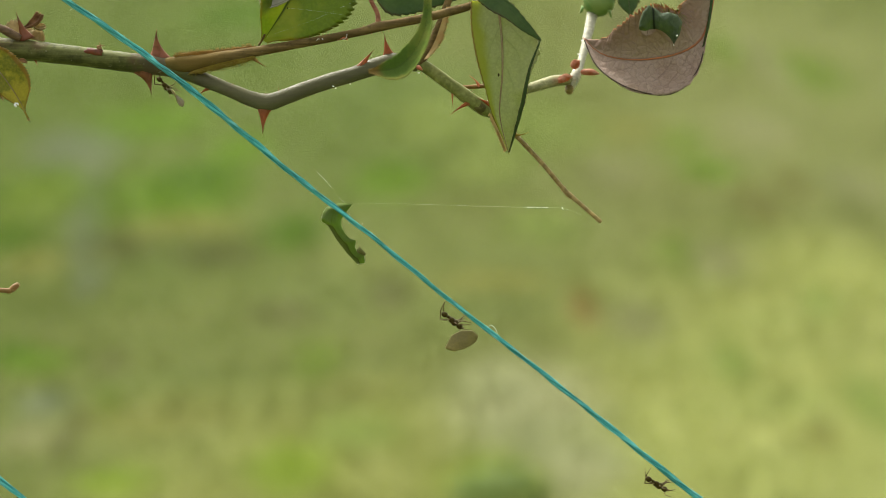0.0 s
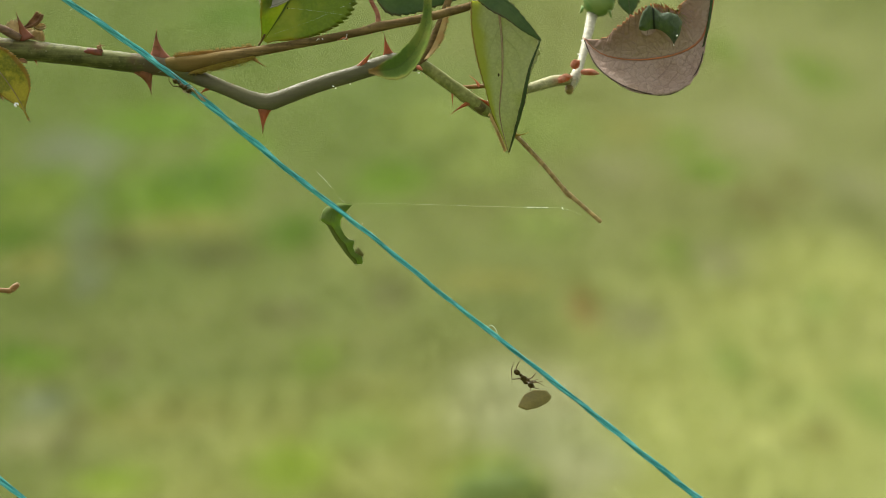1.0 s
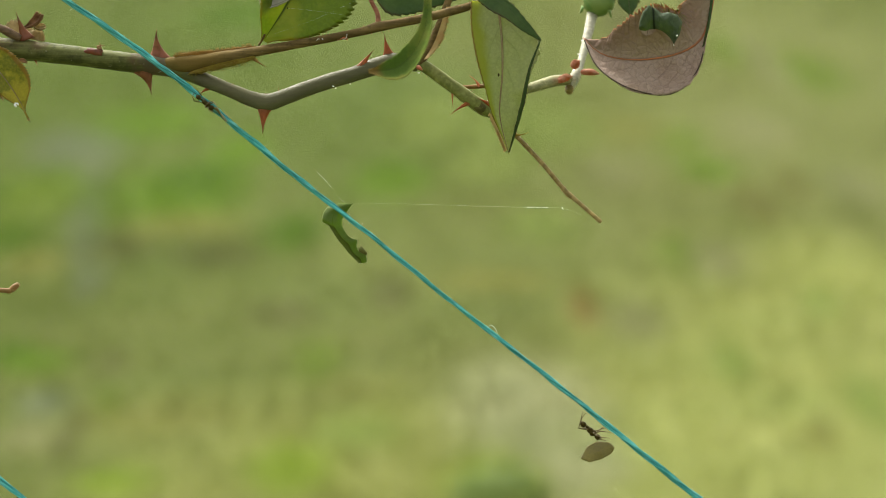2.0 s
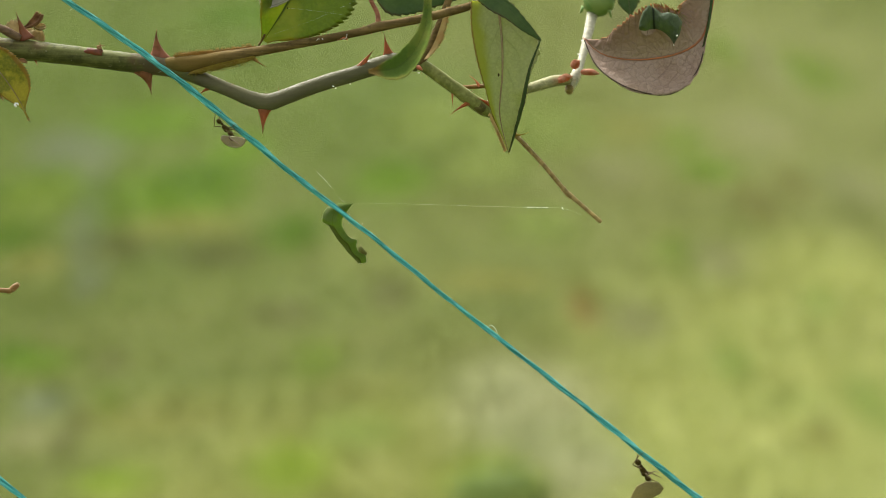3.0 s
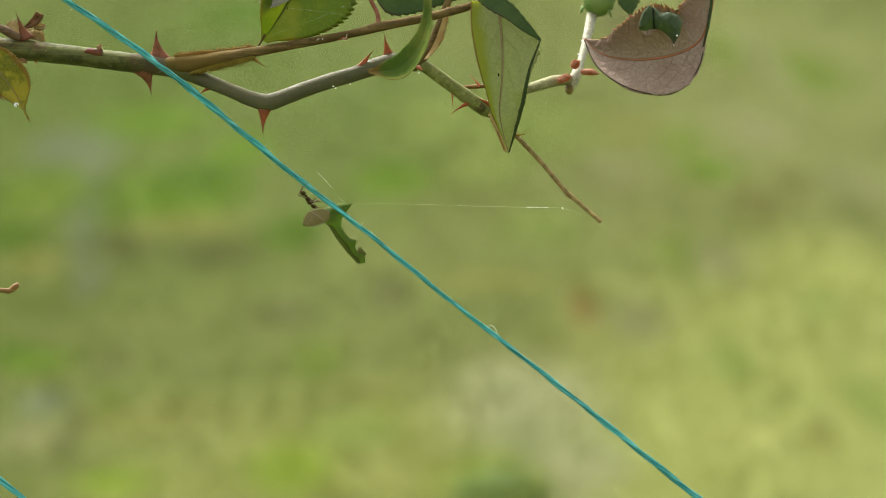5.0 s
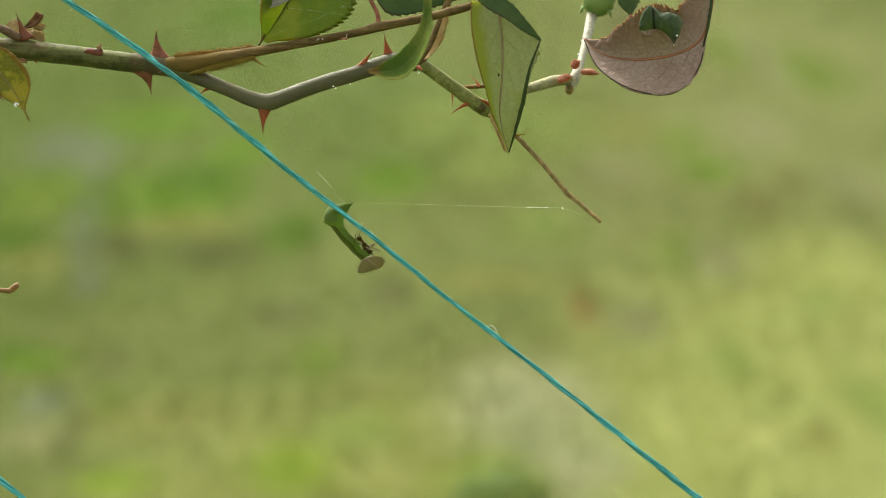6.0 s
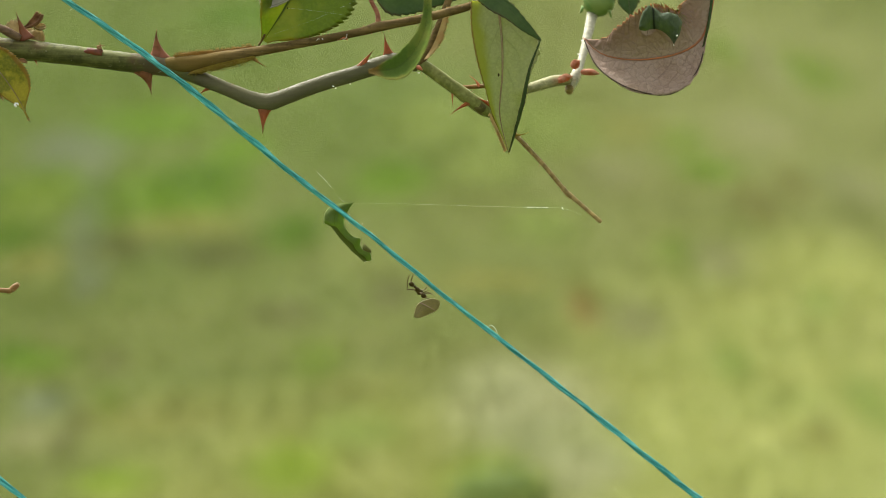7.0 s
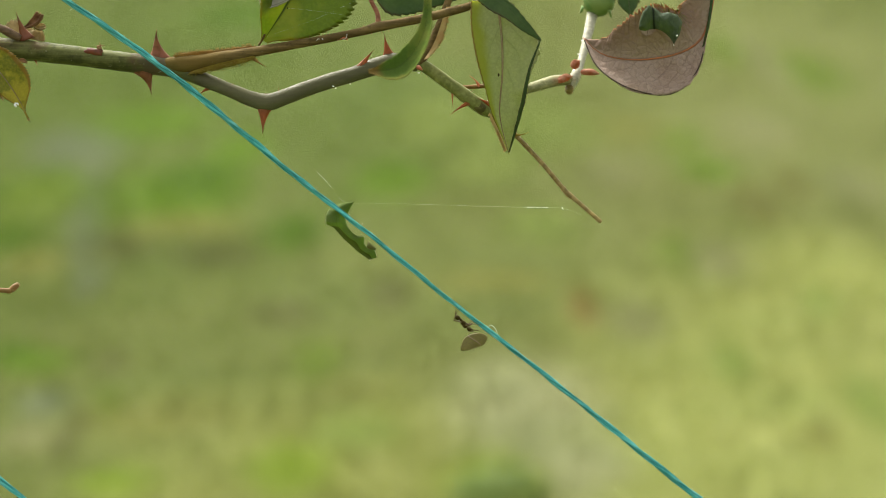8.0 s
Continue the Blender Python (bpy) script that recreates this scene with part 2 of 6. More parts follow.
THORN = thorn_material("red_thorn_horn", (0.22, 0.085, 0.036), (0.34, 0.105, 0.032), (0.19, 0.11, 0.040))
THORN_DULL = thorn_material("brown_thorn_horn", (0.24, 0.095, 0.055), (0.20, 0.085, 0.030), (0.11, 0.066, 0.020))
BRACT = plain_material("coral_bract", (0.50, 0.17, 0.085), (0.52, 0.28, 0.16), 600, 0.55, 0.2, through_it=0.4)
BROWNED = plain_material("browned_leaf", (0.12, 0.15, 0.036), (0.12, 0.115, 0.03), 500, 0.6, 0.15)
SCAR = plain_material("broken_thorn_red", (0.17, 0.045, 0.018), (0.095, 0.038, 0.016), 700, 0.45, 0.3)
STIPULE = plain_material("yellow_stipule", (0.34, 0.27, 0.045), (0.27, 0.18, 0.030), 500, 0.6, 0.15, through_it=0.45)
STIPULE_BROWN = plain_material("brown_stipule", (0.40, 0.25, 0.075), (0.30, 0.18, 0.045), 500, 0.6, 0.15, through_it=0.45)
MARGIN = plain_material("dark_leaf_margin", (0.075, 0.052, 0.026), (0.046, 0.032, 0.016), 500, 0.5, 0.2)
PAPERY = plain_material("papery_tan_stipule", (0.45, 0.38, 0.22), (0.32, 0.25, 0.115), 400, 0.65, 0.15, through_it=0.6)
STIPULE_TAN = plain_material("tan_stipule", (0.42, 0.32, 0.115), (0.37, 0.235, 0.075), 420, 0.6, 0.15, through_it=0.4)
DRY = plain_material("dry_brown_leaf", (0.30, 0.165, 0.075), (0.11, 0.052, 0.024), 300, 0.7, 0.2)
BUD = plain_material("rose_bud_green", (0.10, 0.19, 0.04), (0.17, 0.24, 0.06), 250, 0.55, 0.3)
SILK = plain_material("spider_silk", (0.85, 0.86, 0.80), (0.9, 0.9, 0.86), 500, 0.35, 0.6)
TOP_GREEN = leaf_material("leaf_top_green", (0.098, 0.138, 0.016), (0.185, 0.200, 0.028), (0.030, 0.045, 0.010), (0.16, 0.12, 0.02),
                          0.5, 0.42, 0.05, vein_show=0.06, spec=0.25, bump=0.00008)
TOP_DARK = leaf_material("leaf_top_dark", (0.040, 0.074, 0.020), (0.066, 0.104, 0.030), (0.06, 0.09, 0.035), (0.06, 0.05, 0.02),
                         0.35, 0.5, 0.04, vein_show=0.05, spec=0.2, bump=0.00006)
TOP_GREY = leaf_material("leaf_top_greyish", (0.056, 0.084, 0.038), (0.110, 0.136, 0.076), (0.010, 0.016, 0.008), (0.05, 0.06, 0.03),
                         0.2, 0.60, 0.10, vein_show=0.10, spec=0.16, bump=0.0003, lateral=6.0, crinkle=0.3, areole=0.2)
UNDER_GREEN = leaf_material("leaf_underside_green", (0.355, 0.372, 0.165), (0.290, 0.318, 0.090), (0.175, 0.18, 0.065), (0.29, 0.31, 0.016),
                            0.42, 0.55, 0.10, spec=0.25, vein_show=0.15, rim_at=0.3, rim_soft=0.5, one_sided=True, lateral=6.0, sweep=2.5, bump=0.00022, cell=1700, crinkle=0.10, areole=0.10, lip=(0.19, 0.11, 0.02))
UNDER_PURPLE = leaf_material("leaf_underside_purple", (0.318, 0.234, 0.172), (0.252, 0.175, 0.118), (0.150, 0.098, 0.064), (0.235, 0.146, 0.088),
                             0.10, 0.50, 0.05, spec=0.3, rim_at=-0.2, rim_soft=0.95, one_sided=True, lateral=11.0, vein_show=0.30, vein_wide=0.024, bump=0.00050, cell=2300, crinkle=0.16, areole=0.36, lip=(0.34, 0.125, 0.026))
YOUNG = leaf_material("leaf_young_yellow", (0.36, 0.300, 0.042), (0.17, 0.175, 0.024), (0.095, 0.088, 0.014), (0.24, 0.13, 0.028),
                      0.40, 0.55, 0.12, spec=0.2, rim_at=0.80, vein_show=0.22, blotch_at=(0.46, 0.56), lateral=7.0, bump=0.0004)
FOLD_GREY = leaf_material("leaf_fold_greyish", (0.25, 0.24, 0.20), (0.30, 0.29, 0.245), (0.17, 0.155, 0.12), (0.22, 0.19, 0.15),
                          0.2, 0.5, 0.05, vein_show=0.03, spec=0.25, bump=0.00006)
CURL_GREEN = leaf_material("leaf_curled_green", (0.090, 0.145, 0.028), (0.185, 0.215, 0.045), (0.075, 0.11, 0.03), (0.115, 0.125, 0.030),
                           0.25, 0.85, 0.0, spec=0.0, vein_show=0.15, lateral=7.0, blotch_at=(0.42, 0.60), rim_at=0.90, tip=(0.21, 0.135, 0.045))
SCRAP_GREEN = leaf_material("leaf_scrap_green", (0.115, 0.165, 0.032), (0.14, 0.19, 0.060), (0.115, 0.165, 0.032), (0.30, 0.34, 0.16),
                            0.46, 0.6, 0.12, rim_at=0.97, rim_soft=0.04, vein_show=0.14, spec=0.1, bump=0.0002, lateral=6.0, areole=0.15)
SCRAP_FOLD = leaf_material("leaf_scrap_folded_side", (0.062, 0.080, 0.012), (0.090, 0.110, 0.020), (0.07, 0.09, 0.015), (0.10, 0.12, 0.04),
                           0.3, 0.6, 0.12, rim_at=0.97, vein_show=0.12, spec=0.1, bump=0.0002, lateral=6.0, areole=0.15)
FRAGMENT = leaf_material("cut_leaf_olive", (0.215, 0.183, 0.080), (0.175, 0.150, 0.064), (0.25, 0.212, 0.095), (0.24, 0.21, 0.11), 0.35, 0.6, 0.0,
                         vein_show=0.0)
FRAGMENT_PINK = leaf_material("cut_leaf_pinkish", (0.215, 0.186, 0.076), (0.165, 0.138, 0.054), (0.22, 0.175, 0.095), (0.34, 0.31, 0.20), 0.22, 0.5, 0.08,
                              vein_show=0.04, lateral=4.0, spec=0.2)
CUT_EDGE = plain_material("dried_cut_edge", (0.45, 0.48, 0.27), (0.36, 0.36, 0.18), 700, 0.6, 0.2)
RIB_DULL = plain_material("brownish_vein", (0.19, 0.15, 0.085), (0.17, 0.13, 0.07), 500, 0.6, 0.2)
RIB_PINK = plain_material("pinkish_vein", (0.36, 0.27, 0.17), (0.30, 0.21, 0.13), 500, 0.6, 0.2)
RIB_RED = plain_material("red_midrib", (0.36, 0.125, 0.036), (0.27, 0.12, 0.045), 400, 0.5, 0.3)
RIB_TAN = plain_material("tan_midrib", (0.27, 0.215, 0.085), (0.24, 0.17, 0.065), 400, 0.5, 0.3)
RIB_GREEN = plain_material("green_midrib", (0.10, 0.11, 0.03), (0.075, 0.095, 0.025), 400, 0.5, 0.3)


def twine_material():
    m, nodes, links, b = material("teal_polypropylene", 0.40, 0.28)
    pos = nodes.new("ShaderNodeNewGeometry").outputs["Position"]
    run = nodes.new("ShaderNodeCombineXYZ")  # fibres lie along the twine
    for i, (axis, scale) in enumerate((((0.787, -0.128, -0.603), 90), ((0.617, 0.163, 0.770), 3200), ((0, -0.978, 0.208), 3200))):
        d = nodes.new("ShaderNodeVectorMath")
        d.operation = "DOT_PRODUCT"
        d.inputs[1].default_value = axis
        links.new(pos, d.inputs[0])
        links.new(math_node(nodes, links, "MULTIPLY", d.outputs["Value"], scale), run.inputs[i])
    tex = nodes.new("ShaderNodeTexNoise")
    tex.inputs["Scale"].default_value, tex.inputs["Detail"].default_value = 1.0, 4.0
    links.new(run.outputs[0], tex.inputs["Vector"])
    fibre = tex.outputs["Fac"]
    long = grain(nodes, links, 1.0, 3.0, (120, 120, 120))
    info = nodes.new("ShaderNodeObjectInfo").outputs["Random"]
    c = blend(nodes, links, info, (0.006, 0.150, 0.138), (0.10, 0.56, 0.50))
    # highlights on the fibres and shade in the seams, painted into the colour
    c = blend(nodes, links, span(nodes, links, fibre, 0.53, 0.66, 0, 0.7), c, (0.28, 0.72, 0.65))
    c = blend(nodes, links, span(nodes, links, fibre, 0.44, 0.30, 0, 0.6), c, (0.004, 0.10, 0.095))
    c = blend(nodes, links, span(nodes, links, long, 0.5, 0.7, 0, 0.45), c, (0.006, 0.12, 0.115))
    links.new(c, b.inputs["Base Color"])
    relief(nodes, links, b, fibre, 0.0001)
    return m


TWINE = twine_material()
ANT_DARK = plain_material("ant_shell_brown", (0.027, 0.020, 0.004), (0.068, 0.050, 0.011), 2400, 0.5, 0.05, 0.00008)
ANT_LEG = plain_material("ant_leg_brown", (0.120, 0.080, 0.020), (0.056, 0.036, 0.009), 1500, 0.5, 0.25, 0.00002)


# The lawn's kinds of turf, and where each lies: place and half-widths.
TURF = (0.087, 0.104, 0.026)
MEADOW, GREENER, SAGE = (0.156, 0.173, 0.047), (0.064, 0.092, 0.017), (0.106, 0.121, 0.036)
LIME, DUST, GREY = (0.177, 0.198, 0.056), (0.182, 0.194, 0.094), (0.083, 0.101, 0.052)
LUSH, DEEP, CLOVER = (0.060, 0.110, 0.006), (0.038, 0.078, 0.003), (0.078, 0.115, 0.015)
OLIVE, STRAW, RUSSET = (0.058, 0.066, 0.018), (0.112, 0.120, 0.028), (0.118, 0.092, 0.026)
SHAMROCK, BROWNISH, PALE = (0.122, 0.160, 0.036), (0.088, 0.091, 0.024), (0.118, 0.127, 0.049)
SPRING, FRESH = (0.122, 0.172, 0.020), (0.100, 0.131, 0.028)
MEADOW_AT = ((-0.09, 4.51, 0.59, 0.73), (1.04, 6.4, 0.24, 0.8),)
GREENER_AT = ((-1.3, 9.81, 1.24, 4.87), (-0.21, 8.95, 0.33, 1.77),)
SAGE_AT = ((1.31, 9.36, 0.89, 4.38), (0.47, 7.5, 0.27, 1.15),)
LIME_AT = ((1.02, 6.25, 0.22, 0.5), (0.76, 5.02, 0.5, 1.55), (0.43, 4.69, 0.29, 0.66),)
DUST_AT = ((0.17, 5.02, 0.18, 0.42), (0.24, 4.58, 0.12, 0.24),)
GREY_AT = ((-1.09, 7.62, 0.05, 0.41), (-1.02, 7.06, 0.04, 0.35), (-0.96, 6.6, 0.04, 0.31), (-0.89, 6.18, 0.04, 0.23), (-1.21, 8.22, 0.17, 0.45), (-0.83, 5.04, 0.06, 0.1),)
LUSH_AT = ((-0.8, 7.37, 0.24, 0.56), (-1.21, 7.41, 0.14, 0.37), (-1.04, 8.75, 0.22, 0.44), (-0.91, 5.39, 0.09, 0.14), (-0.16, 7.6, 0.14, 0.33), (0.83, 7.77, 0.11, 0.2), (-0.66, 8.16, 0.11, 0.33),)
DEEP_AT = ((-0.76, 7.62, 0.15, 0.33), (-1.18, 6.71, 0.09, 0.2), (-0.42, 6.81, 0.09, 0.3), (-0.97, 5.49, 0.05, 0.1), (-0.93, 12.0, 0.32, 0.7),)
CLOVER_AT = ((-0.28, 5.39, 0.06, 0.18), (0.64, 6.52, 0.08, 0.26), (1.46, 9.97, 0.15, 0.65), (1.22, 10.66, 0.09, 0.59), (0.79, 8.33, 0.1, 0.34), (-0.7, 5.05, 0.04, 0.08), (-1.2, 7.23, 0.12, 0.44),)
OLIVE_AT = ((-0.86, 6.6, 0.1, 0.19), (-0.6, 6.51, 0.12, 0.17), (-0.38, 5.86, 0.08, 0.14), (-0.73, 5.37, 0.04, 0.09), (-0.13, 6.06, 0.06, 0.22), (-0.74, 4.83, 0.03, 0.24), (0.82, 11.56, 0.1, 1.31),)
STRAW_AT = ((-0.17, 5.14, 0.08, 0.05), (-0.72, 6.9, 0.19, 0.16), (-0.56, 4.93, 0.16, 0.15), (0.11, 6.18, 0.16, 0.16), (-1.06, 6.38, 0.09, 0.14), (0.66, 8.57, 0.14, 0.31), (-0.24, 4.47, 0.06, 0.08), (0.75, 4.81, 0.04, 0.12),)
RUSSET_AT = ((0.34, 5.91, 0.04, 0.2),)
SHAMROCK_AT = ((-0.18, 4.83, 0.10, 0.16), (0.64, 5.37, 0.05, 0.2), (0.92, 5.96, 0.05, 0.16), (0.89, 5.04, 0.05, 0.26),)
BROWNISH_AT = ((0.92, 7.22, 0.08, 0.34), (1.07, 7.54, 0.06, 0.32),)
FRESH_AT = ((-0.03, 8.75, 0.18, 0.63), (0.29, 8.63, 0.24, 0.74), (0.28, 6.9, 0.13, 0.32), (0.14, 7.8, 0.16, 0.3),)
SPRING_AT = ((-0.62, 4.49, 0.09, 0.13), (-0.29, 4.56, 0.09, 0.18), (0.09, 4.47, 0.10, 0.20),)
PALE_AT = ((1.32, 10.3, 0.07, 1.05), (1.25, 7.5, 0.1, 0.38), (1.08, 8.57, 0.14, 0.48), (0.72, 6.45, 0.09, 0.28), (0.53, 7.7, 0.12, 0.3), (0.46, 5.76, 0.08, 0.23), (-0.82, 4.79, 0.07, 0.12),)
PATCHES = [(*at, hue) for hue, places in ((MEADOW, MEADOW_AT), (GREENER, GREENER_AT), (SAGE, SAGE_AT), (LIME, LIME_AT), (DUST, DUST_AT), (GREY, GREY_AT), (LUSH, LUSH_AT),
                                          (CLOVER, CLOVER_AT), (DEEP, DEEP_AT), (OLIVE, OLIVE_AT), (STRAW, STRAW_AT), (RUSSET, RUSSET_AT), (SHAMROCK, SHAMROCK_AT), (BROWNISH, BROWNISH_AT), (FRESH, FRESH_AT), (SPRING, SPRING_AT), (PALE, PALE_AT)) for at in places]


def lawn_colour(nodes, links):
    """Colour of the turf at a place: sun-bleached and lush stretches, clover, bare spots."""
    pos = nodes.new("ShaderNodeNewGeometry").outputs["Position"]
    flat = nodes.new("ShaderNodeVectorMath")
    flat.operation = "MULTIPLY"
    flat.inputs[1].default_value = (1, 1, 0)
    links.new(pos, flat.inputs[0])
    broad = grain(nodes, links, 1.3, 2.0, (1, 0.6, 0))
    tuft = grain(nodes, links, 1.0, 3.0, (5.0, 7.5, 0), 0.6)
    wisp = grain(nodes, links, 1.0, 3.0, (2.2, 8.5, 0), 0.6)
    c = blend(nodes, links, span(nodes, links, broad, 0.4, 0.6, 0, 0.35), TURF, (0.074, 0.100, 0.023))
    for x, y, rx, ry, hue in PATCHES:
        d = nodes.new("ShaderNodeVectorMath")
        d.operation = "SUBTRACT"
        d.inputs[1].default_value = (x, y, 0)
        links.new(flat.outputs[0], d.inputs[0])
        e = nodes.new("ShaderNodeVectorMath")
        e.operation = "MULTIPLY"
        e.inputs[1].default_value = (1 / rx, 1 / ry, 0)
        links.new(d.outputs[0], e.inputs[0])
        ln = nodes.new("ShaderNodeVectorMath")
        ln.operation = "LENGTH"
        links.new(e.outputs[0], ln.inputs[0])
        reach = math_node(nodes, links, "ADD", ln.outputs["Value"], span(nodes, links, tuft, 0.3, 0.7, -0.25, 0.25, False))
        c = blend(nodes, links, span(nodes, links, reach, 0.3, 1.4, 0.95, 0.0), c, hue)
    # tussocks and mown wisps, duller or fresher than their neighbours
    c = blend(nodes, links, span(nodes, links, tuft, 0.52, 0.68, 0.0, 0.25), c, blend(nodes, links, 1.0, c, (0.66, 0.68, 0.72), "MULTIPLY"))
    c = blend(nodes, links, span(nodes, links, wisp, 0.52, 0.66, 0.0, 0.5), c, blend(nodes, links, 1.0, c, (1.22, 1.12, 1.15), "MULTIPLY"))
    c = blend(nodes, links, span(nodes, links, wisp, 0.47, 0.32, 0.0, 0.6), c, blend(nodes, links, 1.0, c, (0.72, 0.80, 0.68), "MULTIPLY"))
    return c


def ground_material():
    m, nodes, links, b = material("lawn_earth", 0.95, 0.03)
    soil = grain(nodes, links, 40, 5.0)
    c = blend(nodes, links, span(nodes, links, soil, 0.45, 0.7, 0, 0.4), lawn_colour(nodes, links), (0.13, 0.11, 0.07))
    links.new(c, b.inputs["Base Color"])
    relief(nodes, links, b, soil, 0.02)
    return m


def grass_material():
    m, nodes, links, b = material("grass_blade", 0.7, 0.06)
    info = nodes.new("ShaderNodeNewGeometry").outputs["Random Per Island"]
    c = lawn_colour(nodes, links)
    c = blend(nodes, links, info, blend(nodes, links, 1.0, c, (1.1, 1.12, 1.05), "MULTIPLY"), blend(nodes, links, 1.0, c, (1.5, 1.48, 1.4), "MULTIPLY"))
    links.new(c, b.inputs["Base Color"])
    thin = nodes.new("ShaderNodeBsdfTranslucent")
    links.new(c, thin.inputs["Color"])
    mix = nodes.new("ShaderNodeMixShader")
    mix.inputs[0].default_value = 0.35
    links.new(b.outputs[0], mix.inputs[1])
    links.new(thin.outputs[0], mix.inputs[2])
    links.new(mix.outputs[0], nodes["Material Output"].inputs["Surface"])
    return m


GROUND = ground_material()
GRASS = grass_material()


def weed_material():
    m, nodes, links, b = material("weed_leaf_green", 0.6, 0.15)
    info = nodes.new("ShaderNodeObjectInfo").outputs["Random"]
    c = blend(nodes, links, info, (0.095, 0.150, 0.014), (0.130, 0.190, 0.024))
    c = blend(nodes, links, span(nodes, links, grain(nodes, links, 60, 3.0), 0.4, 0.7, 0, 0.4), c, (0.14, 0.18, 0.04))
    links.new(c, b.inputs["Base Color"])
    thin = nodes.new("ShaderNodeBsdfTranslucent")
    links.new(c, thin.inputs["Color"])
    mix = nodes.new("ShaderNodeMixShader")
    mix.inputs[0].default_value = 0.45
    links.new(b.outputs[0], mix.inputs[1])
    links.new(thin.outputs[0], mix.inputs[2])
    links.new(mix.outputs[0], nodes["Material Output"].inputs["Surface"])
    return m


WEED = weed_material()


# ---- the ground ----
def build_ground():
    bm = bmesh.new()
    near, far = 30.0, 2500.0
    xs = [-far, -near] + [-near + i for i in range(1, 60)] + [near, far]
    grid = [[bm.verts.new((x, y, 0)) for x in xs] for y in [-far, -near] + [-near + i for i in range(1, 60)] + [near, far]]
    for a, b in zip(grid, grid[1:]):
        for i in range(len(xs) - 1):
            bm.faces.new((a[i], a[i + 1], b[i + 1], b[i]))
    ob = new("ground", finish("ground", bm, GROUND))
    tagged(ob, "rough lawn of mixed yellow-green grass reaching the horizon", "ground", kind="structure")


def build_grass():
    """Blades over the stretch of lawn behind the spray, lower than the moles' and clover's humps."""
    rng = np.random.default_rng(4)
    n = 90000
    y = 3.4 + (14.5 - 3.4) * rng.random(n) ** 1.25
    y += rng.normal(0, 0.35, n)
    x = (rng.random(n) * 2 - 1) * (0.35 + 0.2 * y) * (1 + 0.25 * np.abs(rng.normal(0, 1, n)))
    h = rng.uniform(0.014, 0.042, n) * (0.85 + 0.25 * np.sin(x * 3.1 + 1.3 * np.sin(y * 1.7)))
    w = rng.uniform(0.0016, 0.0035, n)
    a = rng.random(n) * 2 * math.pi
    lean = rng.uniform(0.1, 0.9, n) * h
    la = rng.random(n) * 2 * math.pi
    dx, dy = np.cos(a) * w, np.sin(a) * w
    lx, ly = np.cos(la) * lean, np.sin(la) * lean
    z0 = np.full(n, -0.004)
    v = np.stack([
        np.stack([x - dx, y - dy, z0], 1), np.stack([x + dx, y + dy, z0], 1),
        np.stack([x - dx * 0.8 + lx * 0.35, y - dy * 0.8 + ly * 0.35, h * 0.6], 1),
        np.stack([x + dx * 0.8 + lx * 0.35, y + dy * 0.8 + ly * 0.35, h * 0.6], 1),
        np.stack([x + lx, y + ly, h], 1)], 1).reshape(-1, 3)
    base = np.arange(n) * 5
    quads = np.stack([base, base + 1, base + 3, base + 2], 1).tolist()
    tris = np.stack([base + 2, base + 3, base + 4], 1).tolist()
    mesh = bpy.data.meshes.new("grass")
    mesh.from_pydata(v.tolist(), [], quads + tris)
    mesh.materials.append(GRASS)
    tagged(new("grass", mesh), "short uneven lawn grass, lush and bleached in patches", "grass", kind="stuff")


def build_weed(place, height, spread, seed, label):
    """A low broad-leaved clump growing in the lawn."""
    rnd = random.Random(seed)
    root = thing("weed_clump", pose(*place, 0), label, "weed")
    bm = bmesh.new()
    mids = [bm.verts.new((0.07 * q, 0, -0.018 * q * q)) for q in (0, 0.35, 0.7, 1)]
    for sg in (-1, 1):
        es = [bm.verts.new(mids[i].co + Vector((0, 0.024 * sg * q, 0.006))) for i, q in ((1, 1), (2, 0.75))]
        for f in ((mids[0], es[0], mids[1]), (mids[1], es[0], es[1], mids[2]), (mids[2], es[1], mids[3])):
            bm.faces.new(f if sg < 0 else f[::-1])
    blade = finish("leaf", bm, WEED)
    stems = bmesh.new()
    for k in range(84):
        a, rr = rnd.uniform(0, 6.28), math.sqrt(rnd.random()) * spread
        top = Vector((math.cos(a) * rr, math.sin(a) * rr, height * (1 - 0.55 * (rr / spread) ** 2) * rnd.uniform(0.6, 1.05)))
        foot = Vector((top.x * 0.3, top.y * 0.3, -0.005))
        tube(stems, [foot, (foot + top) / 2 + Vector((0, 0, 0.02)), top], [0.002, 0.0016, 0.001], 4)
        ob = new("leaf", blade)
        ob.parent = root
        ob.matrix_basis = Matrix.Translation(top) @ pose(0, 0, 0, rnd.uniform(-18, 18), rnd.uniform(-18, 18), math.degrees(a) + rnd.uniform(-60, 60))
    part("stalks", stems, WEED, root, local=True)


build_ground()
build_grass()
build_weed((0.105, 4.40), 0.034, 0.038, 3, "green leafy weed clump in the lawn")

# ---- the rose spray ----
rose = thing("rose_bush", pose(-0.42, 0.775, 0), "thorny rose bush with olive stems and bug-eaten serrated leaves", "rose bush")


def stations(values, s):
    """Smooth value at s (0 to 1) through evenly spaced values."""
    x = s * (len(values) - 1)
    i = min(int(x), len(values) - 2)
    f = x - i
    p = [values[max(0, min(len(values) - 1, i + k))] for k in (-1, 0, 1, 2)]
    return max(0.03, 0.5 * (2 * p[1] + (p[2] - p[0]) * f + (2 * p[0] - 5 * p[1] + 4 * p[2] - p[3]) * f * f + (3 * p[1] - p[0] - 3 * p[2] + p[3]) * f ** 3))


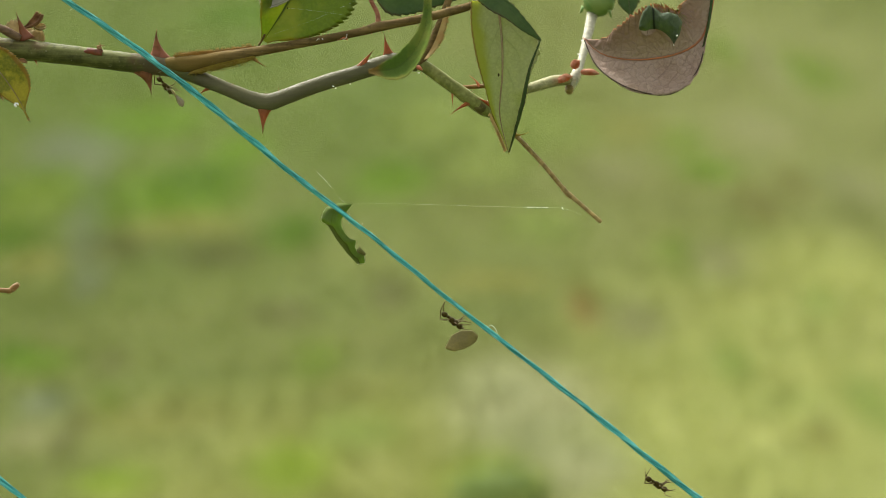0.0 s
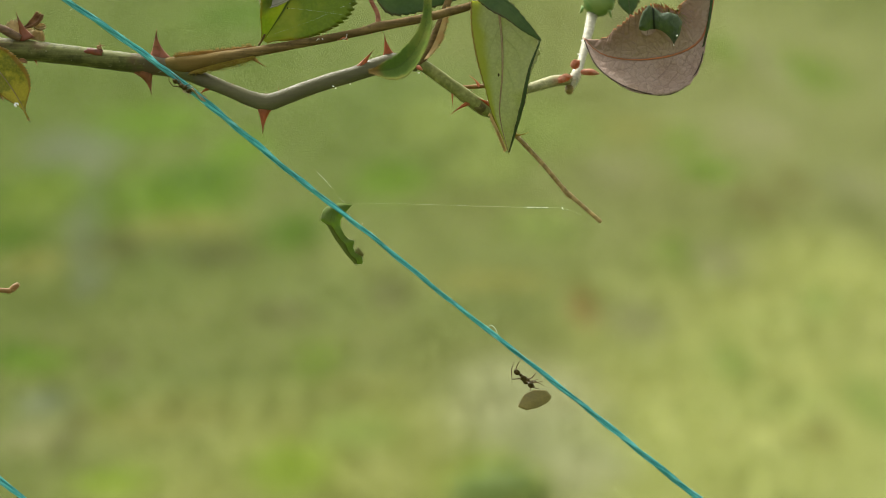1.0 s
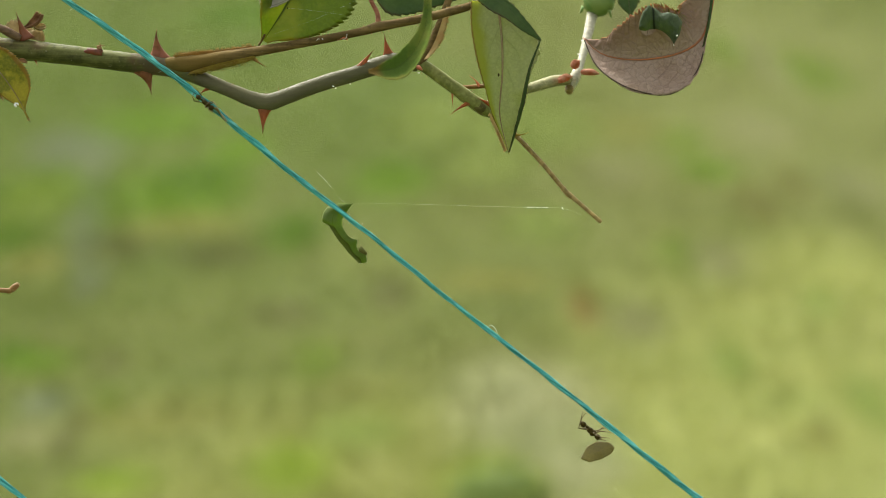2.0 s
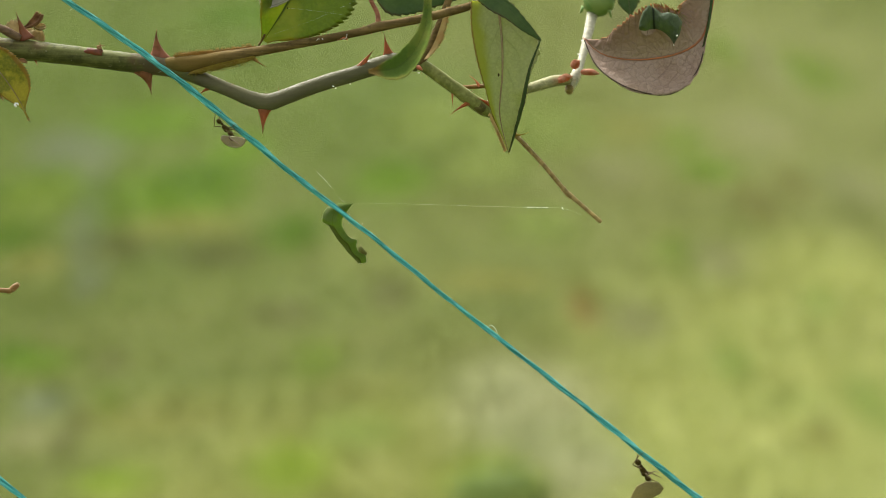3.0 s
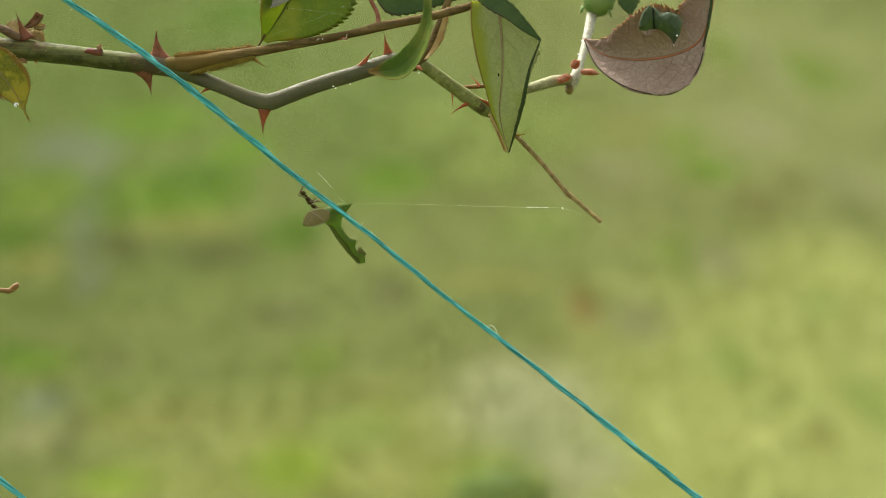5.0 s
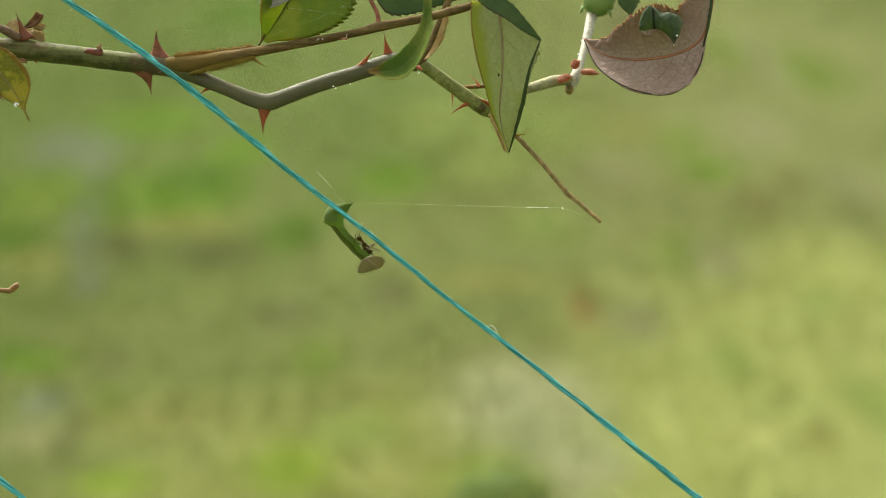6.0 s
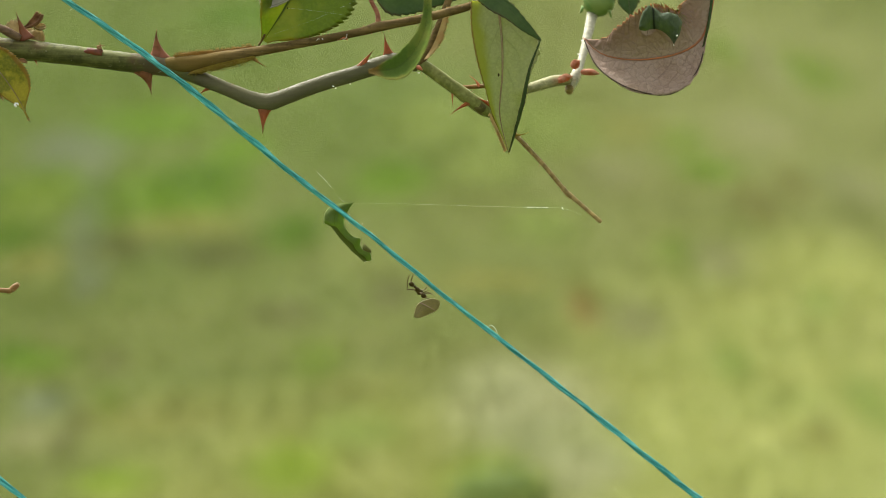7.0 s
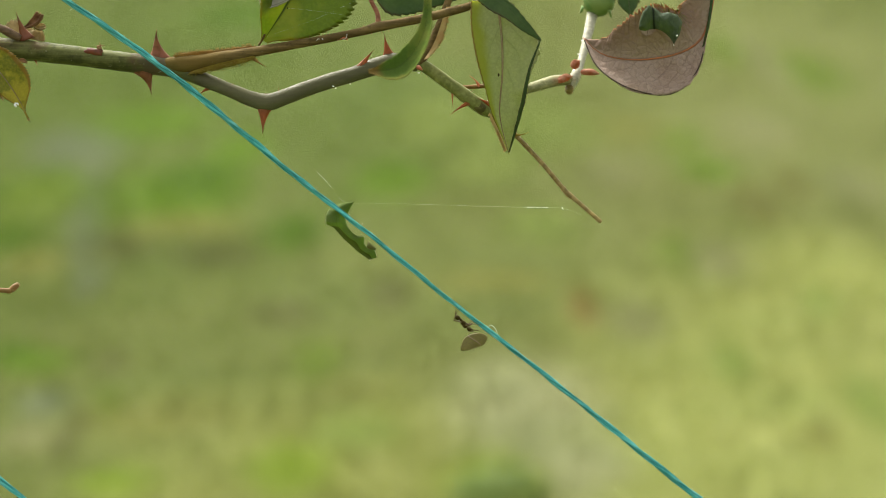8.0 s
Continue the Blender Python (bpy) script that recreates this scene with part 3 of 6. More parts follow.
def build_leaf(name, mids, wl, wr, folds, curls, front, back, parent, label, teeth=20, rib=None, rib_mm=0.45,
               tooth=0.07, wave=0.5, thick=0.25, across=9, seed=0, trim=(0.0, 1.0), front_skew=0.22, ripple=0.07):
    """A leaflet along its midrib (mm); half-widths wl, wr from base to tip; folds and curls of the two halves in degrees towards the open side."""
    ns = teeth * 4
    path = spline([mm(p) for p in mids], 0.002)
    path = [Vector(p) for p in path]
    cum = [0.0]
    for p, q in zip(path, path[1:]):
        cum.append(cum[-1] + (q - p).length)

    def at(s):
        d = s * cum[-1]
        i = max(0, min(len(path) - 2, next((k for k, c in enumerate(cum) if c > d), len(cum) - 1) - 1))
        f = (d - cum[i]) / max(cum[i + 1] - cum[i], 1e-9)
        return path[i].lerp(path[i + 1], f), (path[min(i + 2, len(path) - 1)] - path[max(i - 1, 0)]).normalized()

    grid, params = [], []
    for j in range(ns + 1):
        s = trim[0] + (trim[1] - trim[0]) * j / ns
        p, t = at(s)
        right = t.cross(FACE).normalized()
        nrm = right.cross(t).normalized()
        row, prow = [], []
        for k in range(-across, across + 1):
            sg = 1 if k > 0 else -1
            fold, curl = (folds[1], curls[1]) if k > 0 else (folds[0], curls[0])
            width = stations(wr if k > 0 else wl, s) * 0.001 / math.cos(radians(fold + curl * 0.4))
            q, steps = Vector(), abs(k)
            for m in range(steps):
                ang = radians(fold + curl * ((m + 0.5) / across) ** 1.5)
                q += (right * sg * math.cos(ang) + nrm * math.sin(ang)) * (width / across)
            saw = 0.0
            if steps == across:
                ph = (s * teeth) % 1.0
                saw = (tooth[k > 0] if isinstance(tooth, tuple) else tooth) * (ph - 0.4)
                q *= 1 + saw
            r = steps / across
            pt = p + q + t * (r ** 2) * width * (front_skew + 0.5 * saw) * (1 - s)
            pt += nrm * 0.001 * wave * r * (noise.noise(Vector((s * 5 + seed, k * 0.12, seed))) + 0.5 * noise.noise(Vector((s * 14, k * 0.3 + seed, 2))))
            pt += nrm * 0.001 * ripple * math.sin((s * 9 - r ** 1.35 * 2.1 + (0.43 if k > 0 else 0)) * 2 * math.pi) * r * (1 - 0.6 * r) * 2
            row.append(pt)
            prow.append((k / across * 0.5 + 0.5, s))
        grid.append(row)
        params.append(prow)
    bm = bmesh.new()
    uv = bm.loops.layers.uv.new("blade")
    cols = 2 * across + 1

    def normal(j, k):
        du = grid[j][min(k + 1, cols - 1)] - grid[j][max(k - 1, 0)]
        dv = grid[min(j + 1, ns)][k] - grid[max(j - 1, 0)][k]
        n = du.cross(dv)
        return n.normalized() if n.length > 1e-12 else FACE

    fr = [[bm.verts.new(grid[j][k] + normal(j, k) * thick * 0.0005) for k in range(cols)] for j in range(ns + 1)]
    bk = [[bm.verts.new(grid[j][k] - normal(j, k) * thick * 0.0005) for k in range(cols)] for j in range(ns + 1)]

    def face(vs, ps, slot):
        f = bm.faces.new(vs)
        f.material_index = slot
        for l, q in zip(f.loops, ps):
            l[uv].uv = q

    for j in range(ns):
        for k in range(cols - 1):
            pq = [params[j][k], params[j][k + 1], params[j + 1][k + 1], params[j + 1][k]]
            face((fr[j][k], fr[j][k + 1], fr[j + 1][k + 1], fr[j + 1][k]), pq, 0)
            face((bk[j][k], bk[j + 1][k], bk[j + 1][k + 1], bk[j][k + 1]), [pq[0], pq[3], pq[2], pq[1]], 1)
        for k in (0, cols - 1):
            vs = (fr[j][k], fr[j + 1][k], bk[j + 1][k], bk[j][k])
            face(vs if k == 0 else vs[::-1], [params[j][k]] * 4, 0)
    leaf = part(name, bm, [front, back], parent, label)
    if rib:
        rb = bmesh.new()
        pts, rad = [], []
        for j in range(25):
            s = trim[0] + (trim[1] - trim[0]) * j / 24
            p, t = at(s)
            right = t.cross(FACE).normalized()
            pts.append(p + right.cross(t).normalized() * thick * 0.0006)
            rad.append(0.001 * rib_mm * (1 - 0.75 * j / 24))
        tube(rb, pts, rad, 8)
        part("midrib", rb, rib, leaf)
    return leaf


def build_thorn(base, tip, half, mat, way=None, bend=0.12, name="thorn"):
    """A flattened, hooked prickle: base half-length along the stem (mm)."""
    bm = bmesh.new()
    uv = bm.loops.layers.uv.new("blade")
    p, q = mm(base), mm(tip)
    axis = (q - p).normalized()
    along = (way or axis.cross(FACE)).normalized()
    deep = axis.cross(along).normalized()
    along = deep.cross(axis).normalized()
    ln = (q - p).length
    p = p - axis * 0.0008
    rings = []
    for i in range(11):
        k = i / 10
        wide = half * 0.001 * (0.72 * (1 - k) ** 2.6 + 0.28 * (1 - k)) + 0.00004
        c = p.lerp(q, k) + along * bend * ln * math.sin(k * math.pi) * 0.5
        rings.append([bm.verts.new(c + along * math.cos(u) * wide + deep * math.sin(u) * wide * (0.5 + 0.4 * k))
                      for u in [2 * math.pi * j / 10 for j in range(10)]])
    for i, (r, s) in enumerate(zip(rings, rings[1:])):
        for j in range(10):
            f = bm.faces.new((r[j], r[(j + 1) % 10], s[(j + 1) % 10], s[j]))
            for l, v in zip(f.loops, (i, i, i + 1, i + 1)):
                l[uv].uv = (j / 10, v / 10)
    bm.faces.new(rings[0][::-1])
    bm.faces.new(rings[-1])
    bmesh.ops.recalc_face_normals(bm, faces=bm.faces)
    return part(name, bm, mat, rose)


def build_stems():
    S = 0.1687
    bm = stalk(bmesh.new(), [((-420, 775, -30), 9), ((-425, 775, 500), 8), ((-405, 772, 1000), 7), ((-400, 772, 1350), 6),
                             ((-392, 772, 1650), 4.5), ((-385, 772, 1720), 3.5)], 25)
    part("cane", bm, STEM, rose, "thick rooted rose cane")
    bm = stalk(bmesh.new(), [((-402, 772, 1265), 4.6), ((-280, 765, 1300), 4.0), ((-153.5, 751.5, 1304.0), 21*S), ((-133.1, 751.1, 1302.2), 19*S), ((-116.1, 750.7, 1300.5), 18*S), ((-99.2, 750.3, 1298.5), 17.5*S),
                             ((-83.9, 749.9, 1296.7), 17.5*S), ((-76.2, 749.4, 1294.5), 14*S), ((-65.2, 748.5, 1290.2), 12.5*S), ((-57.6, 747.9, 1287.2), 14*S), ((-52.5, 747.7, 1286.2), 15.5*S), ((-48.2, 748.0, 1287.5), 14.5*S),
                             ((-38.0, 748.7, 1291.2), 14*S), ((-26.1, 749.5, 1294.7), 14*S), ((-17.7, 750.1, 1297.5), 16*S), ((-13.4, 750.3, 1298.3), 15*S), ((-7.5, 751.0, 1296.9), 12*S)])
    part("main_stem", bm, STEM, rose, "olive-grey thorny stem")
    bm = stalk(bmesh.new(), [((-9.5, 751.2, 1297.9), 10*S), ((-5.8, 751.9, 1296.6), 11*S), ((1.0, 751.9, 1291.8), 11.5*S), ((8.7, 751.7, 1286.1), 13*S), ((13.3, 752.1, 1283.1), 13*S), ((15.0, 751.8, 1281.4), 6*S)])
    part("stem_tip", bm, GREEN_STEM, rose, "pale green younger stem")
    bm = stalk(bmesh.new(), [((13.3, 752.4, 1284.3), 9*S), ((19.1, 759.0, 1286.4), 8*S), ((26.2, 765.4, 1287.7), 9*S), ((34.3, 771.8, 1289.1), 10.5*S), ((40.1, 775.9, 1289.0), 9*S)])
    part("side_stem", bm, CREAM_STEM, rose, "cream-green side stem")
    bm = stalk(bmesh.new(), [((39.4, 775.2, 1285.8), 6*S), ((41.0, 776.0, 1289.5), 10*S), ((43.3, 781.1, 1294.3), 7.2*S), ((45.6, 788.7, 1301.4), 8.6*S), ((47.7, 796.3, 1308.3), 10.8*S), ((48.9, 799.3, 1312.7), 13*S)])
    part("flower_stalk", bm, PALE_STEM, rose, "cream pale flower stalk")
    bm = ball(bmesh.new(), mm((11.3, 751.6, 1284.1)), (0.0026, 0.0022, 0.0021), Euler((0, 0.6, 0)).to_matrix(), rough=0.25)
    part("swollen_node", bm, TWIG_OLIVE, rose, "swollen brownish node")
    bm = ball(bmesh.new(), mm((39.3, 774.3, 1286.2)), (0.0014, 0.0014, 0.0016), rough=0.2)
    part("leaf_scar", bm, TWIG, rose)
    bm = stalk(bmesh.new(), [((-87.6, 749.9, 1296.8), 7*S), ((-83.8, 749.5, 1297.2), 12*S), ((-78.7, 748.9, 1297.5), 16*S), ((-73.5, 748.2, 1298.1), 14.5*S), ((-64.9, 747.5, 1299.9), 11.5*S), ((-54.8, 747.9, 1301.7), 9*S), ((-37.8, 747.5, 1304.8), 7.5*S), ((-24.3, 748.1, 1307.5), 7.5*S),
                             ((-19.6, 748.4, 1308.8), 9.5*S), ((-14.2, 748.6, 1309.8), 8*S), ((-4.0, 748.0, 1311.9), 8*S), ((7.7, 747.7, 1315.0), 7.5*S), ((13.1, 747.0, 1316.7), 7*S), ((22.8, 747.0, 1321.3), 6*S)])
    part("side_shoot", bm, SHOOT, rose, "reddish-brown slender side shoot")
    bm = stalk(bmesh.new(), [((-7.5, 751.1, 1297.5), 9*S), ((-3.7, 753.2, 1302.7), 8.5*S), ((0.2, 756.2, 1311.8), 7*S), ((2.7, 758.0, 1320.1), 6*S), ((4.0, 759.0, 1336.0), 6*S), ((4.0, 757.0, 1352.0), 5*S)])
    part("upper_stem", bm, SHOOT, rose)
    bm = stalk(bmesh.new(), [((4.0, 758.0, 1344.0), 5*S), ((1.0, 742.0, 1347.0), 4.5*S), ((-3.0, 723.0, 1339.0), 4*S), ((-4.3, 715.4, 1327.6), 3.5*S)])
    part("petiole", bm, SHOOT, rose)
    bm = stalk(bmesh.new(), [((12.7, 753.1, 1283.0), 6*S), ((17.3, 752.5, 1280.1), 4.5*S), ((22.9, 751.3, 1274.6), 4.2*S), ((30.1, 748.8, 1267.2), 4*S), ((36.9, 746.1, 1259.4), 4.2*S), ((37.9, 745.9, 1258.4), 6*S), ((39.3, 745.6, 1257.4), 4.2*S),
                             ((44.5, 743.7, 1253.1), 3.6*S), ((47.7, 743.1, 1250.4), 3.8*S)], 0.8)
    part("dead_twig", bm, TWIG, rose, "thin bare brown twig with broken tip")
    bm = stalk(bmesh.new(), [((1.0, 755.6, 1289.7), 3.5*S), ((7.9, 756.6, 1289.5), 4*S), ((16.5, 756.7, 1290.2), 4*S)], 0.8)
    part("red_twig", bm, TWIG_RUSTY, rose)
    bm = stalk(bmesh.new(), [((-19.4, 748.5, 1309.1), 5.5*S), ((-19.6, 750.2, 1312.5), 4.2*S), ((-21.3, 751.9, 1315.7), 3.8*S), ((-23.0, 752.8, 1319.8), 3.5*S)], 0.8)
    part("red_petiole", bm, RED_STALK, rose)
    bm = stalk(bmesh.new(), [((-126.8, 749.7, 1305.2), 6*S), ((-129.2, 749.0, 1306.7), 8*S), ((-132.4, 748.3, 1308.5), 7*S), ((-139.0, 747.8, 1311.1), 6*S)], 0.8)
    part("cut_twig", bm, TWIG_DARK, rose)
    bm = stalk(bmesh.new(), [((-402, 772, 1260), 1.6), ((-217.2, 734.5, 1238.9), 1.3), ((-158.0, 733.5, 1233.9), 1.1), ((-141.1, 733.1, 1231.9), 1.0), ((-131.6, 733, 1231.6), 0.75), ((-130.2, 733, 1231.4), 0.85), ((-129.4, 733.2, 1231.5), 0.9)], 1.5)
    part("dry_shoot", bm, TWIG_RUSTY, rose, "small curled dry brown shoot end")
    bm = stalk(bmesh.new(), [((-129.4, 733.2, 1231.5), 0.85), ((-128.6, 733.4, 1232.2), 0.98), ((-127.7, 733.6, 1232.9), 0.85), ((-127.3, 733.8, 1233.3), 0.6)], 0.5)
    part("shoot_tip", bm, TWIG_RUSTY, rose, "reddish-brown blunt shoot tip")
    bm = ball(bmesh.new(), mm((-127.3, 733.8, 1233.3)), (0.0007, 0.0005, 0.0004), Euler((0, 0.7, 0)).to_matrix(), rough=0.4)
    part("shoot_scar", bm, PAPERY, rose, "pale cut end")
    bm = stalk(bmesh.new(), [((-141.6, 741, 1297.6), 0.7), ((-135.1, 741, 1293.4), 0.6), ((-132.5, 741, 1290.3), 0.45), ((-130.9, 741, 1287.8), 0.15)], 0.6)
    part("red_twig", bm, TWIG_RUSTY, rose)


build_stems()

R1, R2 = THORN, THORN_DULL
build_thorn((-85.1, 750.5, 1299.5), (-86.0, 751.3, 1307.9), 3.7, R2, bend=-0.12)
build_thorn((-90.3, 749.8, 1296.2), (-87.5, 747.1, 1288.5), 4.4, R2, bend=-0.14)
build_thorn((-125.1, 750.7, 1305.4), (-128.2, 752.4, 1313.1), 2.5, R2, bend=-0.05)
build_thorn((-104.0, 748.5, 1301.4), (-102.6, 748.3, 1303.4), 1.0, DRY, bend=0.1, name="withered_stub")
build_thorn((-102.7, 748.3, 1303.0), (-103.0, 748.2, 1304.4), 0.45, DRY, bend=0.3, name="withered_stub")
build_thorn((-102.8, 748.3, 1302.9), (-101.2, 748.2, 1303.2), 0.5, DRY, bend=-0.3, name="withered_stub")
part("thorn_scar", ball(bmesh.new(), mm((-104.6, 748.4, 1301.3)), (0.0029, 0.0010, 0.0011), Euler((0, 0.10, 0)).to_matrix(), rough=0.45), SCAR, rose, "red broken thorn base")
build_thorn((-53.5, 747.4, 1284.7), (-54.1, 744.7, 1276.9), 3.1, R1, bend=0.05)
build_thorn((-24.1, 748.8, 1296.5), (-20.7, 748.9, 1301.8), 2.0, R1, bend=-0.15)
build_thorn((-16.1, 750.5, 1299.5), (-17.6, 751.0, 1306.4), 2.7, R1, bend=-0.05)
build_thorn((-70.6, 748.5, 1290.2), (-73.4, 747.1, 1288.4), 1.0, R1, bend=0.1)
build_thorn((3.2, 751.5, 1289.6), (3.1, 749.3, 1284.2), 0.8, R1)
build_thorn((8.9, 750.7, 1285.9), (2.0, 747.9, 1282.2), 1.4, R1, bend=0.1)
# a red bract at the stem's end, made with the thorn's shape and horn
build_thorn((14.0, 750.9, 1284.7), (10.2, 749.9, 1287.1), 1.3, R1, bend=0.15)
build_thorn((-122.1, 749.3, 1298.5), (-121.6, 748.9, 1297.0), 0.9, R2)
build_thorn((-49.5, 747.2, 1288.8), (-49.3, 747.7, 1291.2), 0.5, R2)
build_thorn((-47.8, 747.3, 1289.3), (-48.2, 747.6, 1290.7), 0.4, R2)
build_thorn((-29.4, 746.7, 1305.6), (-31.3, 745.6, 1305.2), 0.9, R1)

# leaves
FIRST = build_leaf("leaf", [(-53.9, 749.5, 1304.6), (-48.1, 751.4, 1313.2), (-42.2, 754.7, 1323.8), (-35.6, 761.5, 1336.8)], (0.8, 5.2, 8, 9, 8, 5, 0), (1.5, 9.3, 15.5, 18.5, 16, 10, 0), (45, 6), (-20, -14), TOP_GREEN,
           UNDER_GREEN, rose, "green upper leaf surface with serrated edge", teeth=26, seed=3, tooth=0.08, front_skew=0)
HANGING = build_leaf("leaf", [(16.1, 744.1, 1317.4), (17.4, 739.7, 1306.2), (17.5, 737.4, 1295.5), (16.7, 736.3, 1285.6), (17.8, 735.9, 1278.9), (19.6, 735.6, 1272.6)], (0.5, 7.5, 10.8, 8, 7.4, 4.5, 0),
           (8, 8.8, 8.2, 6.3, 3.3, 1.0, 0), (14, 12), (22, 8), UNDER_GREEN, TOP_GREEN, rose,
           "hanging leaf showing pale green underside", teeth=24, rib=RIB_TAN, rib_mm=0.42, seed=5, tooth=(0.08, 0.05), front_skew=0)
CUPPED = build_leaf("leaf", [(81.5, 752.5, 1323.2), (79.8, 750.0, 1311.6), (76.6, 746.6, 1304.9), (69.2, 744.7, 1301.0), (57.5, 745.4, 1299.3), (47.6, 748.7, 1300.6), (42.3, 752.7, 1305.0)], (0.2, 0.3, 1.8, 10.6, 10.3, 4.7, 0),
           (0.5, 9.3, 10.3, 15, 14, 7.6, 0), (22, 18), (22, 10), UNDER_PURPLE, TOP_GREEN, rose,
           "cupped leaf showing purplish-brown veined underside", teeth=36, rib=RIB_RED, rib_mm=0.5, seed=9, tooth=(0.015, 0.13), front_skew=0)
build_leaf("leaf", [(-4.3, 715.5, 1327.8), (-4.3, 711.2, 1319.4), (-5.2, 707.3, 1312.7), (-8.9, 703.5, 1306.4), (-13.4, 701.2, 1302.9), (-20.9, 700.5, 1302.1)], (0.9, 1.0, 1.3, 2.2, 3.1, 3.5, 0.5),
           (0.9, 1.0, 1.4, 2.1, 2.9, 2.8, 0.4), (35, 20), (40, 20), CURL_GREEN, CURL_GREEN, rose,
           "narrow curled green leaf", teeth=16, seed=11, tooth=0.03, wave=0.8, front_skew=0)
build_leaf("leaf", [(-22.0, 758.8, 1319.2), (-10.9, 759.5, 1317.7), (2.7, 761.6, 1318.2), (13.1, 764.1, 1320.3)], (1, 6, 8, 8, 6, 3, 0), (1, 6.8, 6.5, 4.8, 3.5, 2, 0), (0, 10), (0, 10), TOP_DARK, UNDER_GREEN, rose,
           "dark green leaf behind the side shoot", tooth=0.12, teeth=18, rib=RIB_GREEN, rib_mm=0.3, seed=13, front_skew=0)
build_leaf("leaf", [(-139.5, 744.5, 1304.7), (-133.6, 743.1, 1298.1), (-128.5, 741.7, 1291.5), (-125.5, 740.6, 1286.8), (-124.5, 740.2, 1284.8), (-123.0, 738.6, 1282.0)], (1.3, 3.8, 6.0, 6.9, 6.8, 4.9, 0.45, 0.25), (1.3, 3.5, 4.8, 4.9, 4.3, 2.6, 0.4, 0.25), (10, 10), (10, 20),
           YOUNG, UNDER_GREEN, rose, "yellow-green young leaf with browned tip", tooth=0.13, teeth=36, wave=1.3, rib=RIB_TAN, rib_mm=0.24, seed=15, front_skew=0)
build_leaf("leaf", [(55.9, 795.3, 1322.4), (57.7, 792.0, 1316.5), (59.0, 788.0, 1307.4)], (1, 3, 3.2, 3.2, 0.3), (1, 3, 3.2, 3.2, 0.3), (10, 10), (10, 10), TOP_DARK, UNDER_GREEN, rose,
           "small dark green leaf beside the bud", tooth=0.22, teeth=9, rib=RIB_GREEN, rib_mm=0.25, seed=17)


def build_sheet(name, top, bottom, depth, lift, crease, front, back, parent, label, ns=40, nc=12):
    """A small buckled blade between two margins (x, z in mm) at a depth, lift(s, f) mm towards the open side; its fold lies at s = crease."""
    def along(line, s):
        f = s * (len(line) - 1)
        i = min(int(f), len(line) - 2)
        return Vector((*line[i], 0)).lerp(Vector((*line[i + 1], 0)), f - i)

    bm = bmesh.new()
    uv = bm.loops.layers.uv.new("blade")
    skins = []
    for off in (0.0, 0.25):
        rows = []
        for j in range(ns + 1):
            a, b = along(top, j / ns), along(bottom, j / ns)
            row = []
            for k in range(nc + 1):
                q = a.lerp(b, k / nc)
                up = lift(j / ns, k / nc) - off
                z = (depth - up) / depth
                row.append(bm.verts.new(mm((q.x * z, depth - up, 1400 + (q.y - 1400) * z))))
            rows.append(row)
        skins.append(rows)

    def face(vs, ps, slot):
        f = bm.faces.new(vs)
        f.material_index = slot
        for l, (u, v) in zip(f.loops, ps):
            l[uv].uv = (u / crease * 0.5 if u < crease else 0.5 + (u - crease) / (1 - crease) * 0.5, v)

    f, g = skins
    for j in range(ns):
        for k in range(nc):
            ps = [(u / ns, v / nc) for u, v in ((j, k), (j + 1, k), (j + 1, k + 1), (j, k + 1))]
            face((f[j][k], f[j + 1][k], f[j + 1][k + 1], f[j][k + 1]), ps, 0)
            face((g[j][k], g[j][k + 1], g[j + 1][k + 1], g[j + 1][k]), [ps[0], ps[3], ps[2], ps[1]], 1)
        for k in (0, nc):
            face((f[j][k], g[j][k], g[j + 1][k], f[j + 1][k]), [(j / ns, k / nc)] * 4, 0)
    bmesh.ops.recalc_face_normals(bm, faces=bm.faces)
    return part(name, bm, [front, back], parent, label)


build_sheet("leaf", ((57.6, 1310), (57.8, 1312.2), (58.6, 1314.7), (60.3, 1316.8), (62.4, 1315.7), (64.2, 1314.4), (66.5, 1314.7), (68.8, 1313.9), (70.4, 1311.8), (69.7, 1308.3), (68, 1305.2)), ((57.6, 1309.8), (58.2, 1309.3), (59.4, 1309.1), (61.1, 1309.6), (62.7, 1309.7), (63.7, 1309.4), (64.8, 1308.9), (65.9, 1308), (66.8, 1307.1), (67.5, 1306), (68, 1305.2)), 736.0,
            lambda s, f: 1.5 * math.sin(math.pi * f) ** 0.8 * (0.5 + s) - 1.3 * math.exp(-((s - 0.36) / 0.06) ** 2) - 1.6 * max(0.0, 0.5 - f) * (s > 0.4) * (s - 0.4) * 2
            + 0.5 * noise.noise(Vector((s * 9, f * 4, 3))) + 0.22 * noise.noise(Vector((s * 26, f * 11, 8))), 0.36, TOP_GREY, UNDER_GREEN, rose, "small dark green leaf curled over a larger leaf")
# a small brown sheet just below the curled leaf's left end
build_sheet("brown_sheet", ((57.9, 1309.8), (58.8, 1309.3), (60.3, 1309.4), (62.1, 1309.7), (63, 1309.6)), ((58, 1309.4), (58.8, 1308.3), (60.1, 1307.6), (61.7, 1308.1), (62.9, 1309.3)), 737.2,
            lambda s, f: 0.5 * math.sin(math.pi * s) * f, 0.5, UNDER_PURPLE, TOP_GREY, rose, "small brown sheet below a curled leaf", 16, 6)
